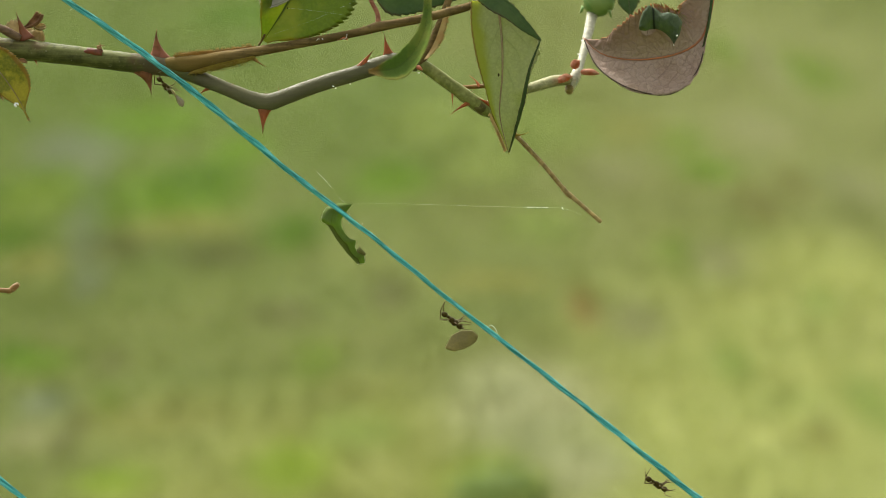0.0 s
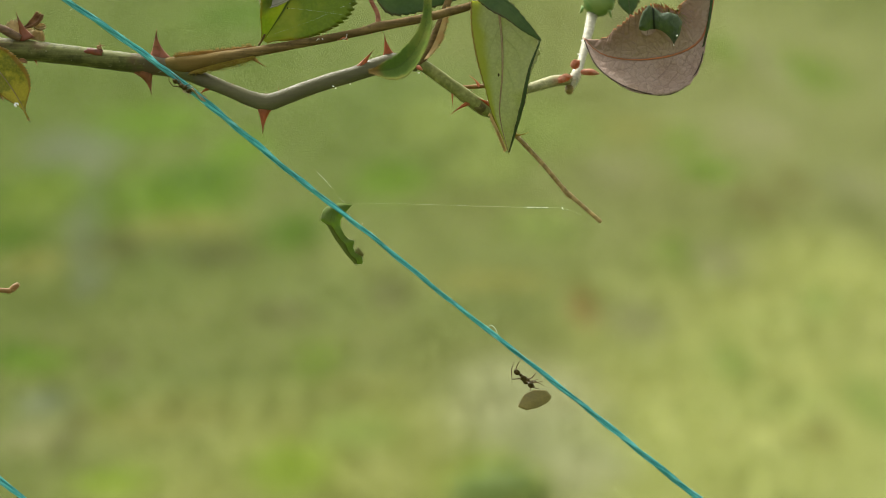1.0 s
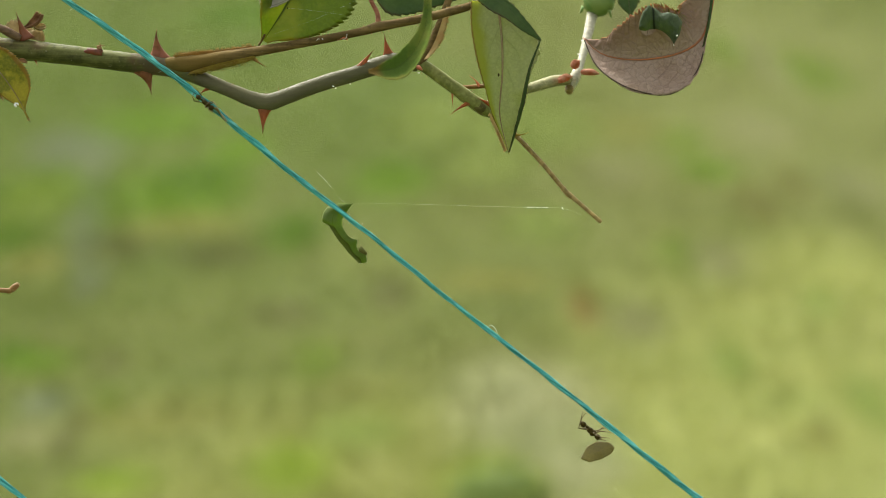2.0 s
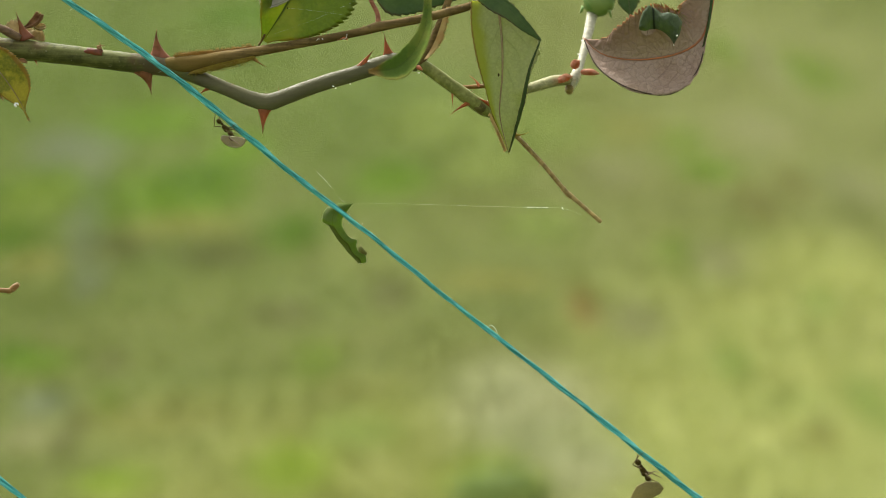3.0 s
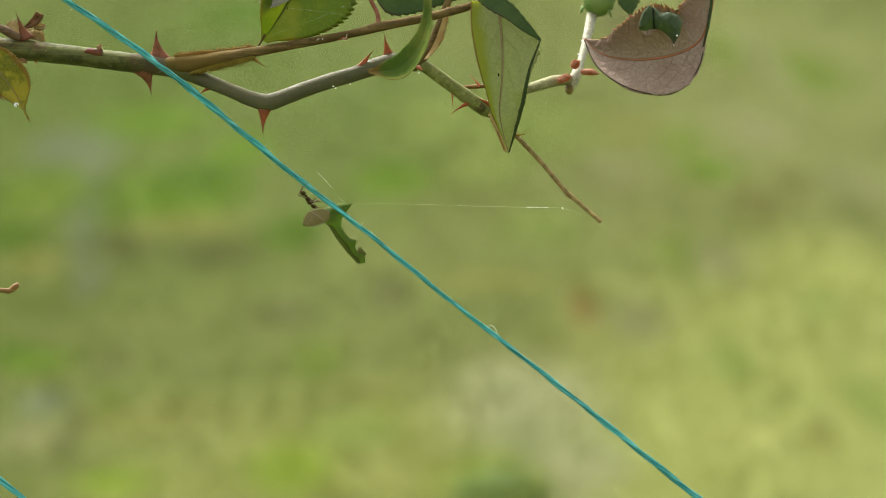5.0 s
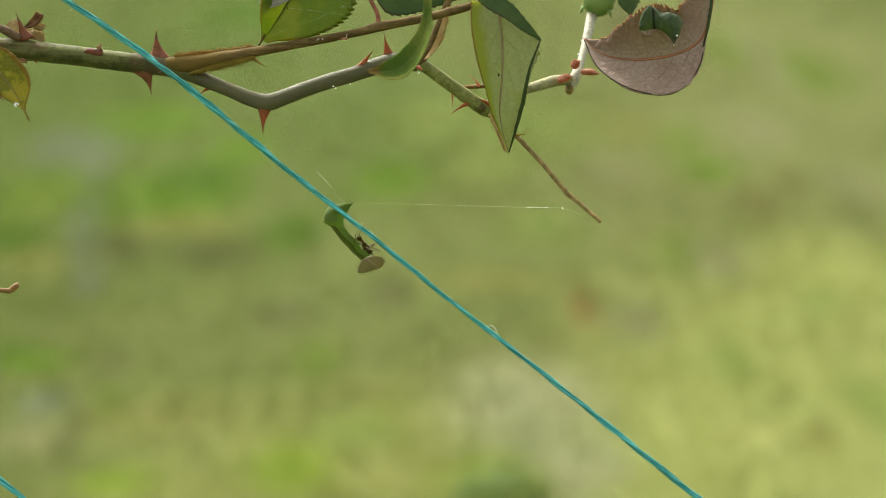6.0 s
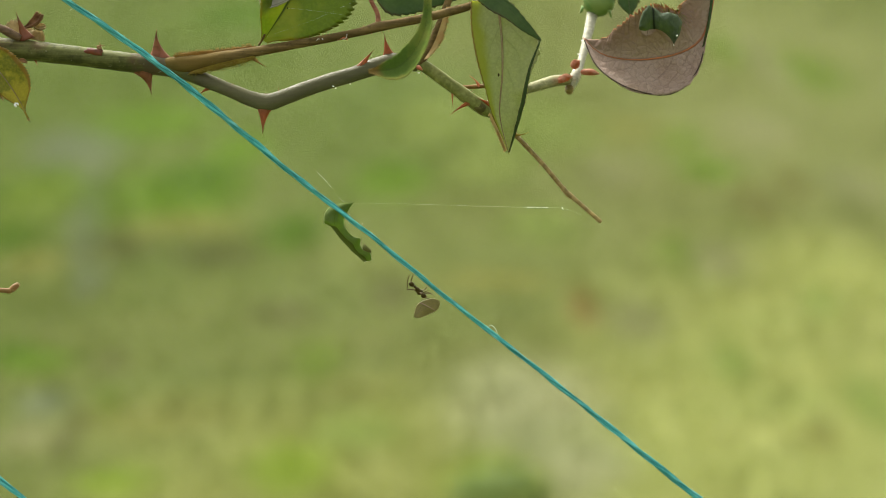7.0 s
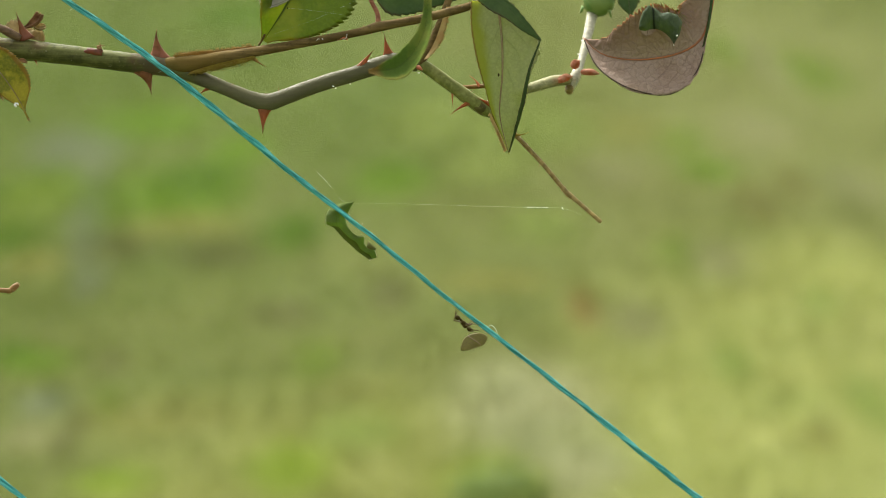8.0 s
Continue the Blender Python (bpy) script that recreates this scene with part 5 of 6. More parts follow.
def build_ant(label, size=1.0):
    """Ant along x, head forward, feet towards -z; millimetres."""
    k = 0.001 * size
    root = thing("ant", Matrix(), label, "ant", "ants on the twine")
    bm = ball(bmesh.new(), Vector((-3.5, 0, 0.1)) * k, (1.12 * k, 0.9 * k, 0.9 * k), Euler((0, 0.25, 0)).to_matrix())
    part("gaster", bm, ANT_DARK, root, local=True)
    bm = ball(bmesh.new(), Vector((-2.0, 0, -0.15)) * k, (0.46 * k, 0.46 * k, 0.58 * k))
    ball(bm, Vector((-1.45, 0, -0.1)) * k, (0.45 * k, 0.4 * k, 0.5 * k))
    part("waist", bm, ANT_DARK, root, local=True)
    bm = ball(bmesh.new(), Vector((-0.55, 0, 0)) * k, (1.12 * k, 0.95 * k, 1.0 * k), rough=0.25)
    ball(bm, Vector((0.75, 0, 0.12)) * k, (1.1 * k, 1.1 * k, 1.18 * k), rough=0.25)
    ball(bm, Vector((1.6, 0, 0)) * k, (0.55 * k, 0.45 * k, 0.48 * k))
    for x, y in ((0.9, 0.4), (0.9, -0.4), (0.1, 0.3), (0.1, -0.3), (-0.9, 0.25), (-0.9, -0.25)):
        tube(bm, [Vector((x, y, 0.6)) * k, Vector((x - 0.2, y * 1.3, 1.35)) * k], [0.14 * k, 0.02 * k], 5)
    part("thorax", bm, ANT_DARK, root, local=True)
    bm = ball(bmesh.new(), Vector((2.75, 0, -0.05)) * k, (0.95 * k, 1.08 * k, 0.88 * k), Euler((0, 0.35, 0)).to_matrix())
    for y in (-0.42, 0.42):
        ball(bm, Vector((2.35, y, 0.05)) * k, (0.6 * k, 0.5 * k, 0.62 * k))
    part("head", bm, ANT_DARK, root, local=True)
    for y in (-1, 1):
        bm = tube(bmesh.new(), [Vector(q) * k for q in ((3.2, 0.5 * y, -0.3), (3.75, 0.5 * y, -0.35), (4.1, 0.12 * y, -0.35))], [0.2 * k, 0.17 * k, 0.05 * k], 6)
        part("mandible", bm, ANT_LEG, root, local=True)
        bm = tube(bmesh.new(), [Vector(q) * k for q in ((3.1, 0.4 * y, 0.2), (3.5, 1.1 * y, 0.75), (4.0, 1.6 * y, 0.7), (4.9, 1.9 * y, 0.2), (5.6, 1.9 * y, -0.2))],
                  [0.14 * k, 0.13 * k, 0.12 * k, 0.13 * k, 0.10 * k], 6)
        part("antenna", bm, ANT_LEG, root, local=True)
    legs = []
    for i, (hip, knee, shin, foot) in enumerate((
            ((1.25, 0.45, -0.35), (2.3, 1.6, -1.4), (3.6, 1.5, -2.3), (4.9, 0.8, -3.5)),
            ((0.35, 0.5, -0.4), (1.5, 1.9, -1.2), (1.6, 1.7, -2.7), (2.0, 0.9, -4.1)),
            ((-0.7, 0.45, -0.4), (-3.6, 1.7, 1.8), (-5.4, 1.5, -0.9), (-6.1, 0.8, -3.3)))):
        for y in (-1, 1):
            h = Vector((hip[0], hip[1] * y, hip[2]))
            line = [Vector((q[0], q[1] * y, q[2])) - h for q in (hip, knee, shin, foot)]
            line = [line[0], line[0].lerp(line[1], 0.5) + Vector((0, 0, 0.12)), line[1], line[1].lerp(line[2], 0.5), line[2], line[2].lerp(line[3], 0.6), line[3],
                    line[3] + Vector((0.35, 0, -0.1))]
            bm = tube(bmesh.new(), [q * k for q in line], [q * k for q in (0.17, 0.24, 0.17, 0.19, 0.15, 0.11, 0.10, 0.08)], 6)
            leg = part("leg", bm, ANT_LEG, root, local=True)
            leg.matrix_basis = Matrix.Translation(h * k)
            legs.append((leg, h * k, (i + (y > 0)) % 2, i))
    return root, legs


def build_fragment(name, rx, ry, mat, label, corners, seed, vein=None):
    """A bite of leaf, cut round by jaws, gently cupped."""
    n, rings = 6 * len(corners), 7
    bm = bmesh.new()
    uv = bm.loops.layers.uv.new("blade")
    skins = []
    for sg in (1, -1):
        rows = []
        for r in range(1, rings + 1):
            row = []
            for k in range(n):
                a = 2 * math.pi * k / n
                f = r / rings
                edge = 1 + 0.05 * noise.noise(Vector((math.cos(a) * 2, math.sin(a) * 2, seed))) + 0.02 * noise.noise(Vector((a * 5, seed, 1)))
                u = k / n * len(corners)
                c4 = [corners[(int(u) + d) % len(corners)] for d in (-1, 0, 1, 2)]
                w = u - int(u)
                if not vein:  # crisp corners
                    c4 = [[2 * c4[1][i] - c4[2][i] for i in (0, 1)], c4[1], c4[2], [2 * c4[2][i] - c4[1][i] for i in (0, 1)]]
                x, y = (0.5 * (2 * c4[1][i] + (c4[2][i] - c4[0][i]) * w + (2 * c4[0][i] - 5 * c4[1][i] + 4 * c4[2][i] - c4[3][i]) * w * w
                               + (3 * c4[1][i] - c4[0][i] - 3 * c4[2][i] + c4[3][i]) * w ** 3) for i in (0, 1))
                x, y = x * f * edge, y * f * edge
                z = 0.05 * (x * x) - 0.04 * y * y + 0.12 * sg
                row.append(bm.verts.new(Vector((x, y, z)) * 0.001))
            rows.append(row)
        c = bm.verts.new((0, 0, 0.00012 * sg))
        skins.append((c, rows))
    for (c, rows), sg in zip(skins, (1, -1)):
        for k in range(n):
            f = (c, rows[0][k], rows[0][(k + 1) % n])
            bm.faces.new(f if sg > 0 else f[::-1])
        for a, b in zip(rows, rows[1:]):
            for k in range(n):
                f = (a[k], b[k], b[(k + 1) % n], a[(k + 1) % n])
                bm.faces.new(f if sg > 0 else f[::-1])
    for k in range(n):
        a, b = skins[0][1][-1], skins[1][1][-1]
        bm.faces.new((a[k], b[k], b[(k + 1) % n], a[(k + 1) % n]))
    for f in bm.faces:
        for l in f.loops:
            q = l.vert.co * 1000
            l[uv].uv = (0.5 + 0.5 * q.y / ry, 0.5 + 0.5 * q.x / rx)
    root = thing(name, Matrix(), label, "leaf piece", "cut leaf pieces carried by ants")
    blade = part("blade", bm, mat, root, local=True)
    if vein:
        bm = bmesh.new()
        pts = []
        for q in range(13):  # the old midrib crosses the piece
            x, y = -1.25 + 3.3 * q / 12, 2.25 - 4.1 * q / 12 + 0.25 * math.sin(q / 4)
            pts.append(Vector((x, y, 0.05 * x * x - 0.04 * y * y + 0.13)) * 0.001)
        tube(bm, pts, [0.00019 - 0.000006 * q for q in range(13)], 6)
        part("vein", bm, vein, blade, "pinkish vein", local=True)
        for x0, y0, x1, y1 in ((-0.7, 1.6, -3.0, 0.1), (0.9, -0.4, 3.2, 0.7)):
            bm = bmesh.new()
            run = [(x0 + (x1 - x0) * q / 6, y0 + (y1 - y0) * q / 6) for q in range(7)]
            tube(bm, [Vector((x, y, 0.05 * x * x - 0.04 * y * y + 0.11)) * 0.001 for x, y in run], [0.00003] * 7, 5)
            part("side_vein", bm, RIB_DULL, blade, local=True)
    return root


SCRAP_OUTER = ((-27.2, 1256.5), (-29.8, 1256.8), (-32.3, 1256.5), (-34.7, 1255.6), (-35.9, 1254), (-36.3, 1252.3), (-36.2, 1251), (-34.4, 1250), (-33.2, 1248), (-31.6, 1245.5), (-29.9, 1243.3), (-28.6, 1241.6), (-27.2, 1240.2), (-26.2, 1239.1), (-25.4, 1238.2))
SCRAP_INNER = ((-27.2, 1256.4), (-28, 1255.4), (-28.8, 1254.2), (-29.6, 1253.1), (-30.2, 1251.9), (-30.3, 1250.7), (-30.1, 1249.6), (-29.7, 1248.5), (-28.9, 1247.2), (-27.5, 1246), (-25.9, 1245.6), (-26.1, 1243.5), (-25.3, 1241.9), (-23.3, 1240.9), (-23.1, 1238.6))


def build_scrap():
    """A bitten leaf scrap caught on the twine: a domed head, and a strip folded lengthwise below it."""
    o = mm((-31.1, 737.3, 1256.6))
    root = thing("leaf_scrap", Matrix.Translation(o), "bitten green leaf scrap hanging from the twine by silk", "leaf piece")
    ns, nc = 70, 18
    bm = bmesh.new()
    uv = bm.loops.layers.uv.new("blade")

    def along(line, s):
        f = s * (len(line) - 1)
        i = min(int(f), len(line) - 2)
        p = [Vector((*line[max(0, min(len(line) - 1, i + k))], 0)) for k in (-1, 0, 1, 2)]
        w = f - i
        return p[1].lerp(p[2], w) * 0.6 + 0.2 * (2 * p[1] + (p[2] - p[0]) * w + (2 * p[0] - 5 * p[1] + 4 * p[2] - p[3]) * w * w + (3 * p[1] - p[0] - 3 * p[2] + p[3]) * w ** 3)

    grid = []
    for j in range(ns + 1):
        s = j / ns
        a, b = along(SCRAP_OUTER, s), along(SCRAP_INNER, s)
        strip = min(1.0, max(0.0, (s - 0.38) / 0.14))
        wide = (b - a).length
        row = []
        for k in range(nc + 1):
            f = k / nc
            q = a.lerp(b, f)
            dome = 2.8 * min(1.0, wide / 8) * (1 - abs(2 * f - 1) ** 2.4)
            fold = 1.3 - (max(0.0, 0.34 - f) / 0.34) ** 1.2 * 6.0 - (max(0.0, f - 0.34) / 0.66) ** 1.5 * 0.7
            lift = dome * (1 - strip) + fold * strip + 0.25 * noise.noise(Vector((s * 8, f * 3, 7)))
            nick = 0.22 * noise.noise(Vector((s * 40, 3, f > 0.5))) * abs(2 * f - 1) ** 6
            deep = (741.0 - lift) / 740
            row.append(mm(((q.x + nick) * deep, 741.0 - lift, 1400 + (q.y + nick - 1400) * deep)) - o)
        grid.append(row)
    skins = [[[bm.verts.new(p + FACE * 0.00013 * sg) for p in row] for row in grid] for sg in (1, -1)]

    def face(vs, ps, slot):
        f = bm.faces.new(vs)
        f.material_index = slot
        for l, q in zip(f.loops, ps):
            l[uv].uv = q

    a, b = skins
    for j in range(ns):
        for k in range(nc):
            ps = [(u / nc, v / ns) for u, v in ((k, j), (k + 1, j), (k + 1, j + 1), (k, j + 1))]
            face((a[j][k], a[j + 1][k], a[j + 1][k + 1], a[j][k + 1]), [ps[0], ps[3], ps[2], ps[1]], 2 if k < 0.34 * nc and j > 0.46 * ns else 0)
            face((b[j][k], b[j][k + 1], b[j + 1][k + 1], b[j + 1][k]), ps, 0)
        for k in (0, nc):
            face((a[j][k], b[j][k], b[j + 1][k], a[j + 1][k]), [(k / nc, j / ns)] * 4, 1)
    for k in range(nc):
        face((a[ns][k], a[ns][k + 1], b[ns][k + 1], b[ns][k]), [(k / nc, 1)] * 4, 1)
    bmesh.ops.recalc_face_normals(bm, faces=bm.faces)
    blade = part("blade", bm, [SCRAP_GREEN, CUT_EDGE, SCRAP_FOLD], root, local=True)
    for rim in ([grid[j][nc] for j in range(44, ns + 1)], [grid[j][0] for j in range(24, 34)], grid[ns]):
        part("cut_rim", tube(bmesh.new(), rim, [0.00009] * len(rim), 6, True, 0.3), CUT_EDGE, blade, "pale dried bite edge", local=True)
    flap = bmesh.new()
    lines = [[mm(p) - o for p in row] for row in (((-25.5, 738.6, 1242.3), (-24.5, 738.6, 1241.7), (-23.1, 738.6, 1241.1)), ((-25.3, 738.0, 1243.2), (-24.1, 738.0, 1242.6), (-22.8, 738.0, 1241.8)), ((-24.7, 738.4, 1244.4), (-24.1, 738.4, 1243.4), (-23.0, 738.4, 1242.2)))]
    front = [[flap.verts.new(p) for p in row] for row in lines]
    back = [[flap.verts.new(p - FACE * 0.0002) for p in row] for row in lines]
    for i in range(2):
        for k in range(2):
            flap.faces.new((front[i][k], front[i][k + 1], front[i + 1][k + 1], front[i + 1][k]))
            flap.faces.new((back[i][k], back[i + 1][k], back[i + 1][k + 1], back[i][k + 1]))
    ring = [(0, 0), (0, 1), (0, 2), (1, 2), (2, 2), (2, 1), (2, 0), (1, 0)]
    for (i, k), (m, n) in zip(ring, ring[1:] + ring[:1]):
        flap.faces.new((front[i][k], back[i][k], back[m][n], front[m][n]))
    bmesh.ops.recalc_face_normals(flap, faces=flap.faces)
    part("flap", flap, BROWNED, blade, "browned curled flap", local=True)
    return root


def build_silk():
    root = thing("spider_thread", Matrix.Translation(mm((-27.7, 737.4, 1257.1))), "fine pale spider silk strung between twine and twig", "spider silk")
    for pts, r in ((((-28.0, 737.4, 1257.1), (-21.0, 738.4, 1257.0), (-10.8, 739.4, 1256.7)), 0.000004), (((-10.8, 739.4, 1256.7), (6.1, 741.2, 1255.8), (24.9, 743.1, 1254.9), (36.5, 744.0, 1254.4), (41.9, 743.6, 1252.4)), 0.000009),
                   (((-36.7, 739.2, 1265.5), (-35.0, 738.8, 1263.8), (-33.3, 738.4, 1261.9)), 0.000018), (((-31.2, 737.9, 1259.4), (-30.6, 737.7, 1258.4), (-29.6, 737.5, 1257.7)), 0.000025), (((-38.5, 739.6, 1267.5), (-36.7, 739.2, 1265.5)), 0.000007),
                   (((-52.9, 745.8, 1306.1), (-37.7, 745.9, 1311.6), (-22.5, 747.4, 1318.4)), 0.000006), (((-46.2, 747.6, 1314.6), (-37.7, 746.4, 1313.8), (-29.0, 747.1, 1312.5)), 0.000007)):
        line = [Vector(p) * 0.001 for p in spline(pts, 2.0)]
        part("thread", tube(bmesh.new(), line, [r] * len(line), 5), SILK, root)
    for a, b in (((25.2, 743.1, 1254.9), (27.4, 743.1, 1254.9)), ((27.9, 743.0, 1254.8), (29.5, 743.1, 1254.9)), ((30.0, 743.1, 1254.9), (31.8, 743.0, 1254.8)), ((35.8, 744.1, 1254.9), (36.3, 743.9, 1253.9))):
        p, q = mm(a), mm(b)
        part("silk_tuft", tube(bmesh.new(), [p.lerp(q, k / 4) + RISE * 0.00008 * (k % 2) for k in range(5)], [0.00003, 0.00012, 0.00008, 0.00013, 0.00003], 5), SILK, root)


def build_specks():
    """Shed skins and bits of fluff clinging to the spray."""
    for p, w in (((-32.8, 745.7, 1291.3), 0.35), ((-32.1, 745.6, 1290.8), 0.25), ((-27.7, 745.8, 1292.0), 0.32), ((-7.3, 748.5, 1295.0), 0.35), ((-126.3, 738.7, 1287.1), 0.55), ((-127.0, 738.6, 1286.6), 0.5), ((-126.8, 738.7, 1287.2), 0.4),
                        ((68.4, 731.9, 1308.3), 0.3), ((68.0, 737.3, 1304.8), 0.22), ((43.5, 783.4, 1300.3), 0.4), ((42.3, 779.5, 1296.5), 0.3)):
        part("shed_skin", ball(bmesh.new(), mm(p), (w * 0.0006, w * 0.0006, w * 0.001), Euler((0, w * 5, 0)).to_matrix(), 8, 6, 0.5), SILK, rose, "tiny white shed skin")
    part("bite_mark", ball(bmesh.new(), mm((16.5, 736.5, 1296.0)), (0.00028, 0.00012, 0.00048), None, 8, 6, 0.7), ANT_DARK, HANGING, "small dark bite mark")


build_specks()


def build_flakes():
    """Curled white skins and a leaf stalk's thread on the side shoot."""
    for pts, r, mat, name, label in (
            ([(-30.0, 746.2, 1305.4), (-29.3, 746.2, 1305.5), (-28.8, 746.2, 1306.0), (-28.6, 746.2, 1307.1)], 0.00007, SILK, "shed_skin", "curled white shed skin"), ([(-37.8, 746.3, 1305.0), (-37.3, 746.3, 1305.5), (-36.8, 746.3, 1305.4)], 0.00006, SILK, "shed_skin", "curled white shed skin"),
            ([(-36.1, 746.0, 1305.7), (-35.7, 746.0, 1305.2)], 0.00006, SILK, "shed_skin", "curled white shed skin"), ([(-53.3, 748.8, 1306.6), (-54.1, 748.8, 1305.0), (-55.3, 748.8, 1303.2)], 0.0003, SHOOT, "petiole", "thin brown leaf stalk")):
        line = [Vector(p) * 0.001 for p in spline(pts, 0.4)]
        part(name, tube(bmesh.new(), line, [r] * len(line), 6, True, 0.3), mat, rose, label)
    part("bite_mark", ball(bmesh.new(), mm((-46.2, 745.5, 1314.7)), (0.0002, 0.0001, 0.0003), None, 8, 6, 0.4), ANT_DARK, FIRST, "small dark bite mark")


build_flakes()
ANT_ONE, LEGS_ONE = build_ant("brown leafcutter ant carrying an olive leaf piece under the twine", 0.92)
ANT_TWO, LEGS_TWO = build_ant("brown leafcutter ant without load hurrying down the twine", 0.9)
ANT_THREE, LEGS_THREE = build_ant("brown leafcutter ant carrying a brownish veined leaf piece", 0.8)
BIT_ONE = build_fragment("leaf_fragment", 5.3, 3.3, FRAGMENT, "olive cut leaf piece held in an ant's jaws", ((5.07, -0.49), (4.2, 1.7), (0.95, 2.8), (-2.22, 2.6), (-3.84, 1.46), (-5.5, 0.25), (-3.2, -2.1), (-0.06, -2.8), (3.7, -2.1)), 3)
BIT_THREE = build_fragment("leaf_fragment", 4.2, 2.4, FRAGMENT_PINK, "brownish cut leaf piece with a faint vein", ((4.2, 0.4), (3.1, 1.9), (0.2, 2.5), (-2.6, 2.0), (-4.2, 0.2), (-4.3, -1.2), (-1.2, -2.3), (2.6, -1.9)), 8, RIB_PINK)
SCRAP = build_scrap()
build_silk()


# ---- what moves ----
def gait(legs, period, phase):
    """Alternating tripods: each leg swings fore and aft at its hip."""
    for leg, hip, side, pair in legs:
        rows = []
        for i in range(81):
            t = i * 0.1
            w = math.sin(2 * math.pi * (t / period + phase + 0.5 * side))
            lift = max(0.0, math.cos(2 * math.pi * (t / period + phase + 0.5 * side)))
            rows.append((t, Matrix.Translation(hip) @ pose(0, 0, 0, 0, 13 * w, (6 + 2 * pair) * w * 0.3) @ pose(0, 0, 0, 6 * lift, 0, 0)))
        walk(leg, rows)


def motions():
    one = (
        (0, 150.8, 4.3, 1, 25), (0.1, 153.9, 4.2, 2, 25), (0.2, 157, 4.3, 4, 25), (0.3, 159.9, 4.4, 10, 25),
        (0.4, 162.6, 4.3, 7, 25), (0.5, 164.9, 4.3, 6, 25), (0.6, 167.8, 4.6, 7, 25), (0.7, 170.2, 4.6, 5, 25),
        (0.8, 172.8, 5, 3, 25), (0.9, 176.3, 4.3, 6, 25), (1, 178.4, 4.8, 6, 25), (1.1, 181.9, 4.9, 6, 25),
        (1.3, 187.6, 5, 9, 25), (1.5, 193.6, 4.9, 3, 25), (1.7, 198, 4.6, 2, 25), (2.1, 205.6, 4.5, 5, 25),
        (2.5, 213.3, 4.5, 9, 25), (2.8, 218.7, 4.4, 13, 25), (3, 223.3, 3.9, 21, 25), (3.2, 228.1, 4.5, 15, 25),
        (3.4, 234.4, 4.5, 11, 25), (3.6, 237.7, 4.9, 11, 25), (3.8, 241.6, 4.9, 9, 25), (5, 264.6, 4.8, 7, 25),
        (8, 322.1, 4.8, 6, 25),
    )
    two = (
        (0, 229, 4.4, -5, 30), (0.1, 232.5, 4.4, -3, 30), (0.2, 234.7, 4.6, -3, 30), (0.3, 237.4, 4.8, -2, 30),
        (0.4, 240.6, 5.1, -2, 30), (2, 277.4, 5.1, 1, 30), (8, 411.3, 5.4, 0, 30),
    )
    three = (
        (0, 40, 3.9, 12, 35), (0.2, 41.2, 4.1, 21, 40), (0.4, 42.5, 3.4, 13, 45), (0.6, 42.6, 2.5, -2, 60),
        (0.8, 43, 2.6, -4, 70), (1, 44.4, 0.8, -2, 75), (1.2, 46, 0.4, -3, 75), (1.4, 47, 0.6, -2, 75),
        (1.6, 49.3, 0.2, 0, 75), (1.9, 51.9, 0.3, 0, 75), (2.3, 55.8, 0.4, 1, 75), (2.6, 58.6, 0.4, 0, 75),
        (2.8, 60.3, 0.3, 1, 70), (3, 61.9, 2.3, 8, 40), (3.2, 63.3, 2.3, 9, 25), (3.5, 67, 2.8, 12, 20),
        (3.7, 69.7, 2.8, 3, 20), (3.9, 73.2, 3, 6, 22), (4.1, 76.4, 3.3, 10, 25), (4.3, 79.8, 3.6, 8, 25),
        (4.5, 83.9, 3.5, 10, 25), (4.7, 88.1, 3.3, 12, 25), (5.1, 96.9, 3.2, 15, 25), (5.5, 105.9, 3.3, 17, 25),
        (5.8, 111.9, 3.4, 16, 25), (5.9, 113.8, 3.3, 12, 25), (6, 116.3, 3.4, 14, 25), (6.1, 118.1, 3.5, 12, 25),
        (6.2, 120.7, 3.7, 6, 25), (6.3, 123.1, 3.7, 6, 25), (6.4, 125.3, 3.9, 8, 25), (6.5, 127.5, 4.1, 7, 25),
        (6.6, 130, 3.9, 7, 25), (6.8, 134.2, 3.5, 6, 25), (7, 137.1, 3.7, 6, 25), (7.2, 141.8, 4, 8, 25),
        (7.4, 146.7, 3.6, 9, 25), (7.5, 148.6, 3.2, 5, 25), (7.6, 149.5, 3.1, 10, 25), (7.8, 150.9, 3.1, 10, 25),
        (8, 154, 2.9, 7, 25),
    )
    bit_one = (
        (0, 156.3, 7.2, -24, 12), (0.1, 159.2, 7.5, -21, 12), (0.2, 162.3, 7.7, -20, 12), (0.3, 164.8, 7.9, -21, 12),
        (0.4, 167.5, 7.8, -23, 12), (0.5, 170.2, 7.7, -25, 12), (0.6, 173.1, 7.6, -27, 12),
        (0.7, 175.5, 7.9, -28, 12), (0.8, 178, 8, -27, 12), (0.9, 181.5, 7.6, -24, 12), (1, 184.2, 7.7, -21, 12),
        (1.1, 187.1, 8.2, -20, 12), (1.3, 192.7, 8.3, -23, 12), (1.5, 199.1, 7.4, -28, 12), (1.7, 203.1, 8, -26, 12),
        (2.1, 210.6, 7.8, -21, 12), (2.5, 218.2, 8.1, -28, 12), (2.8, 223.4, 8.2, -21, 12), (3, 227.4, 8, -21, 12),
        (3.2, 232.7, 8.5, -26, 12), (3.4, 238.9, 8.3, -28, 12), (3.6, 242.2, 8.7, -24, 12),
        (3.8, 246.1, 8.6, -20, 12), (5, 269.3, 8.4, -26, 12), (8, 326.8, 8.4, -26, 12),
    )
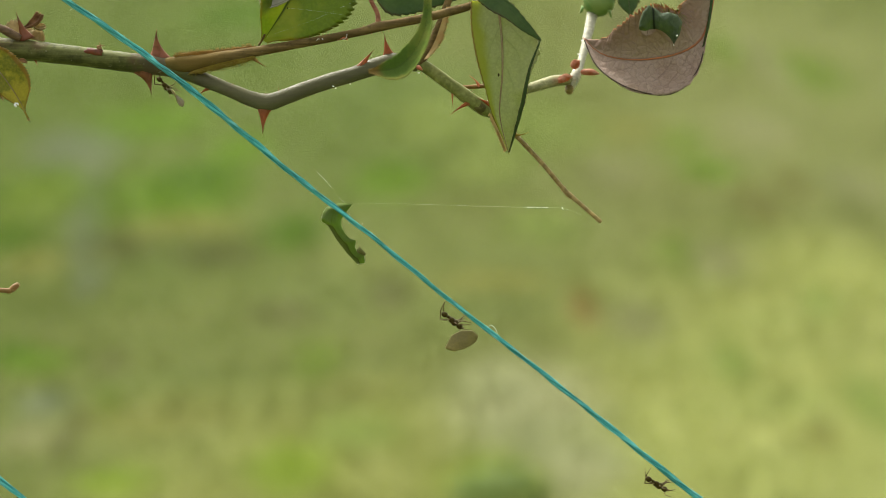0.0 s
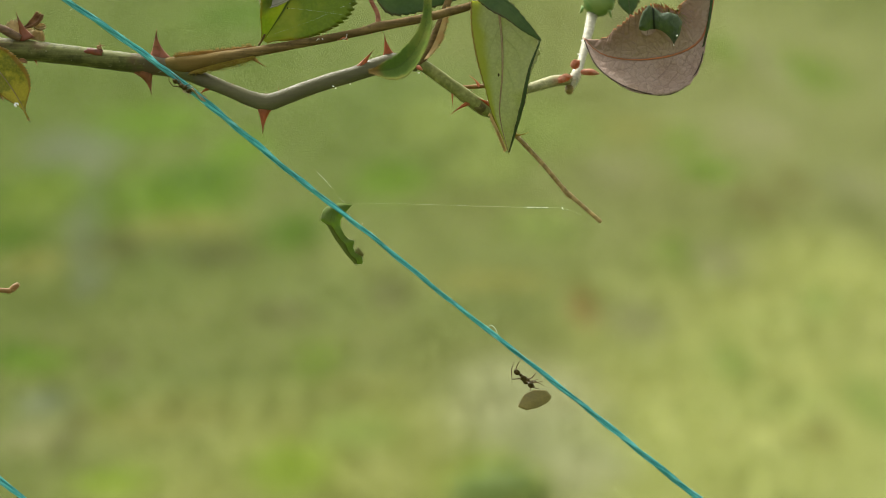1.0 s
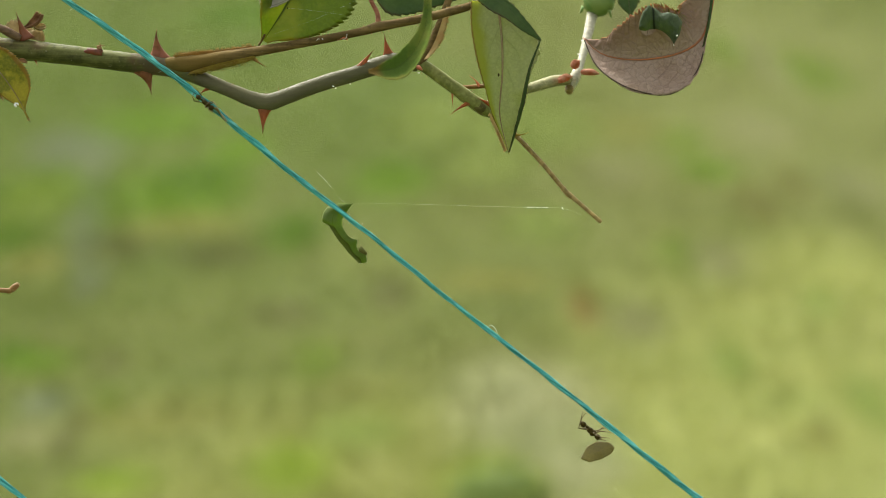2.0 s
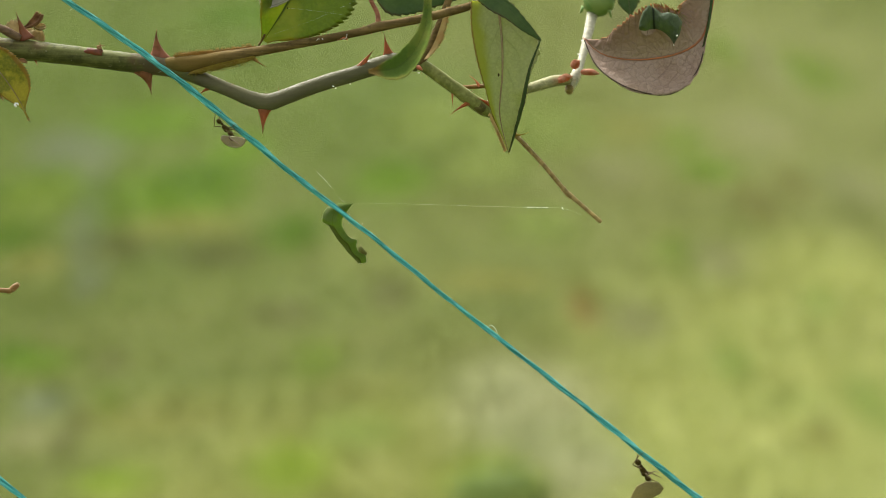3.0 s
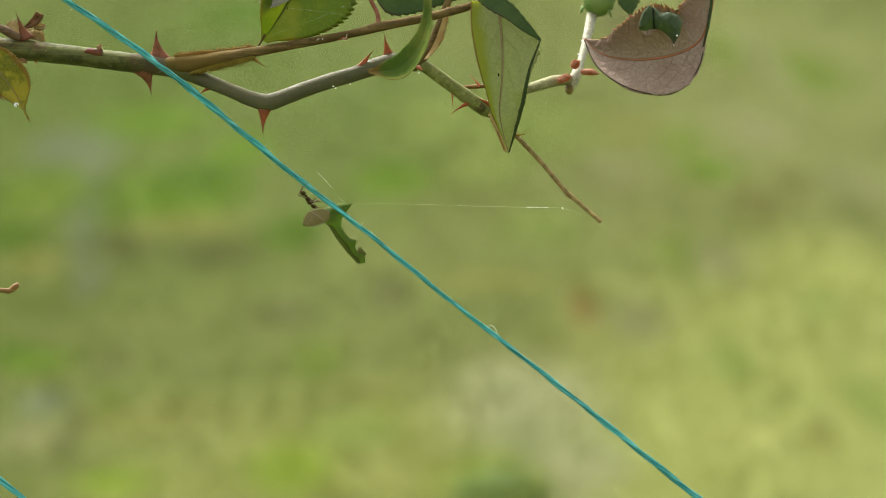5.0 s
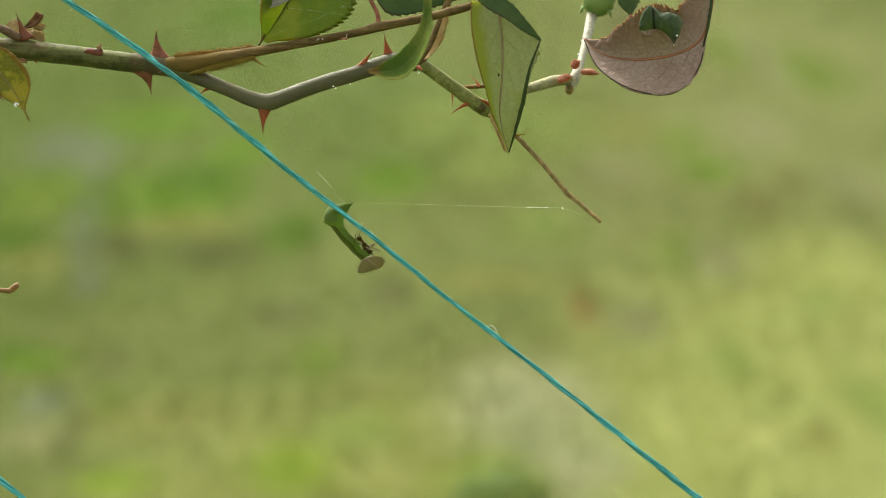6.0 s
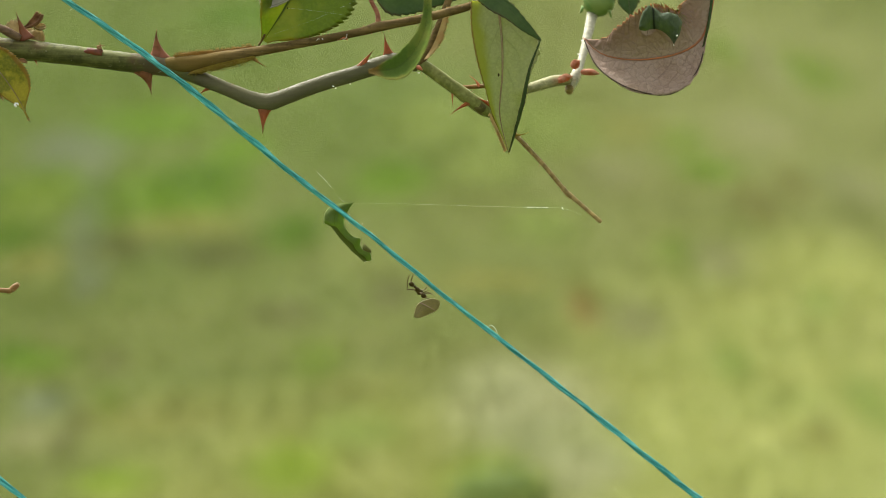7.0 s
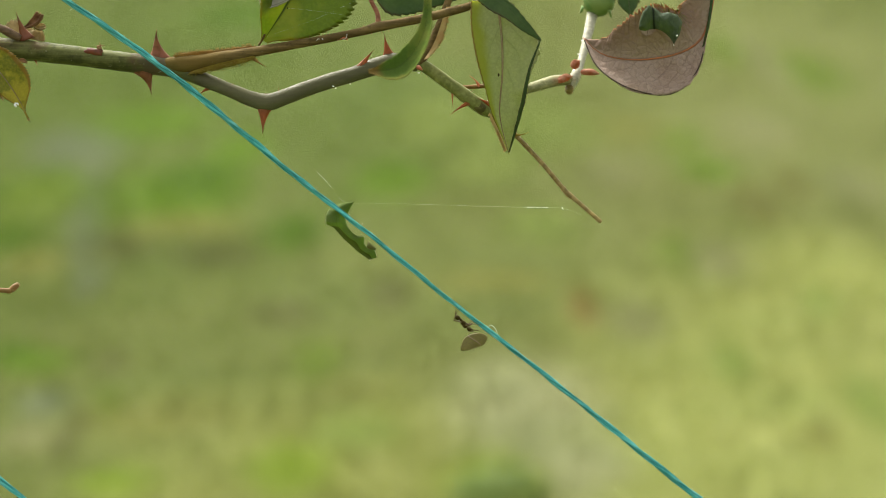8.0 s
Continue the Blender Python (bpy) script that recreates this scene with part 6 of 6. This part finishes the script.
    bit_three = (
        (0, 45, 4.7, 50, -80), (0.2, 45.7, 5.4, 48, -76), (0.4, 47.1, 4.5, 45, -74), (0.6, 47.1, 2.1, 28, -74),
        (0.8, 47.8, 1.6, 20, -74), (1, 49.4, 0, 28, -76), (1.2, 51.3, -0.4, 30, -78), (1.4, 52.6, -0.1, 35, -80),
        (1.6, 54.5, 0.4, 38, -80), (1.9, 57.4, 0.2, 38, -80), (2.3, 61.4, 0.2, 38, -80), (2.6, 63.9, 0.3, 38, -80),
        (2.8, 65.6, 0.4, 35, -72), (3, 66.1, 4, 5, -46), (3.2, 68.2, 3.9, -10, -42), (3.5, 71.7, 4.9, -12, -40),
        (3.7, 74.4, 4.9, -14, -24), (3.9, 78, 5.1, -15, 10), (4.1, 81, 6.1, -15, 8), (4.3, 84.9, 5.9, -15, 8),
        (4.5, 88.6, 6.4, -15, 10), (4.7, 93.1, 5.9, -17, 10), (5.1, 101.9, 5.9, -15, 10), (5.5, 111, 5.9, -13, 10),
        (5.8, 116.9, 6.1, -7, 26), (5.9, 118.9, 6.4, -11, 26), (6, 121.1, 6.6, -15, 28), (6.1, 123.2, 6.3, -15, 26),
        (6.2, 125.6, 6.3, -17, 24), (6.3, 127.8, 6.3, -17, 24), (6.4, 130.1, 6.2, -15, 24),
        (6.5, 132.6, 6.1, -17, 24), (6.6, 135, 6.3, -19, 24), (6.8, 139.6, 5.8, -21, 24), (7, 142.2, 6.1, -23, 22),
        (7.2, 146.8, 6.4, -15, 24), (7.4, 151.7, 6.2, -21, 26), (7.5, 153.9, 5.2, -25, 26),
        (7.6, 154.5, 5.2, -21, 29), (7.8, 155.4, 6.5, -9, 34), (8, 159.3, 5.3, -17, 26),
    )
    for ant, rows in ((ANT_ONE, one), (ANT_TWO, two)):
        walk(ant, [(t, under_twine(s, gap, turn, roll)) for t, s, gap, turn, roll in rows])
    walk(ANT_THREE, [(t, under_twine(s, gap, turn, roll, 0.05 * max(0, roll - 25))) for t, s, gap, turn, roll in three])
    for bit, rows, near in ((BIT_ONE, bit_one, 1.9), (BIT_THREE, bit_three, 1.5)):
        walk(bit, [(t, bit_pose(s, gap, turn, tilt, near)) for t, s, gap, turn, tilt in rows])
    gait(LEGS_ONE, 0.37, 0.0)
    gait(LEGS_TWO, 0.34, 0.3)
    gait(LEGS_THREE, 0.43, 0.6)
    # the scrap sways in the breeze
    sway = ((0, 1.4), (0.5, 1.8), (1.0, 3.2), (1.5, 1.4), (2.2, -0.5), (3.0, 0), (3.5, -0.9), (4.0, -0.5), (4.2, 4.1), (4.45, -6), (4.6, -4.1), (5.2, 1.4), (5.8, -6), (6.0, -4.1),
            (6.1, 1.8), (6.2, -0.5), (6.3, -8.3), (6.42, 0), (6.5, 0), (6.6, -10.6), (6.8, -3.7), (7.0, -4.6), (7.2, -6.9), (7.5, -5.5), (7.8, -7.8), (8.0, -9.2))
    hang = Matrix.Translation(mm((-31.1, 737.3, 1256.6)))
    walk(SCRAP, [(t, hang @ Matrix.Translation(ACROSS * 0.00005 * -a) @ Matrix.Rotation(radians(-a), 4, FACE)) for t, a in sway])


def bit_pose(s, gap, turn, tilt, near):
    """A carried piece: x along its length, turned in the plane of the spray, tipped about its length."""
    p, t = on_twine(s)
    below = FACE.cross(t).normalized() * -1
    spot = p + below * gap * 0.001 + FACE * near * 0.001
    x = Matrix.Rotation(radians(-turn), 3, FACE) @ ACROSS
    y = FACE.cross(x)
    m = Matrix((x, y, FACE)).transposed().to_4x4()
    return Matrix.Translation(spot) @ m @ pose(0, 0, 0, 0, max(0, abs(tilt) - 15), 0) @ pose(0, 0, 0, tilt, 0, 0)


motions()
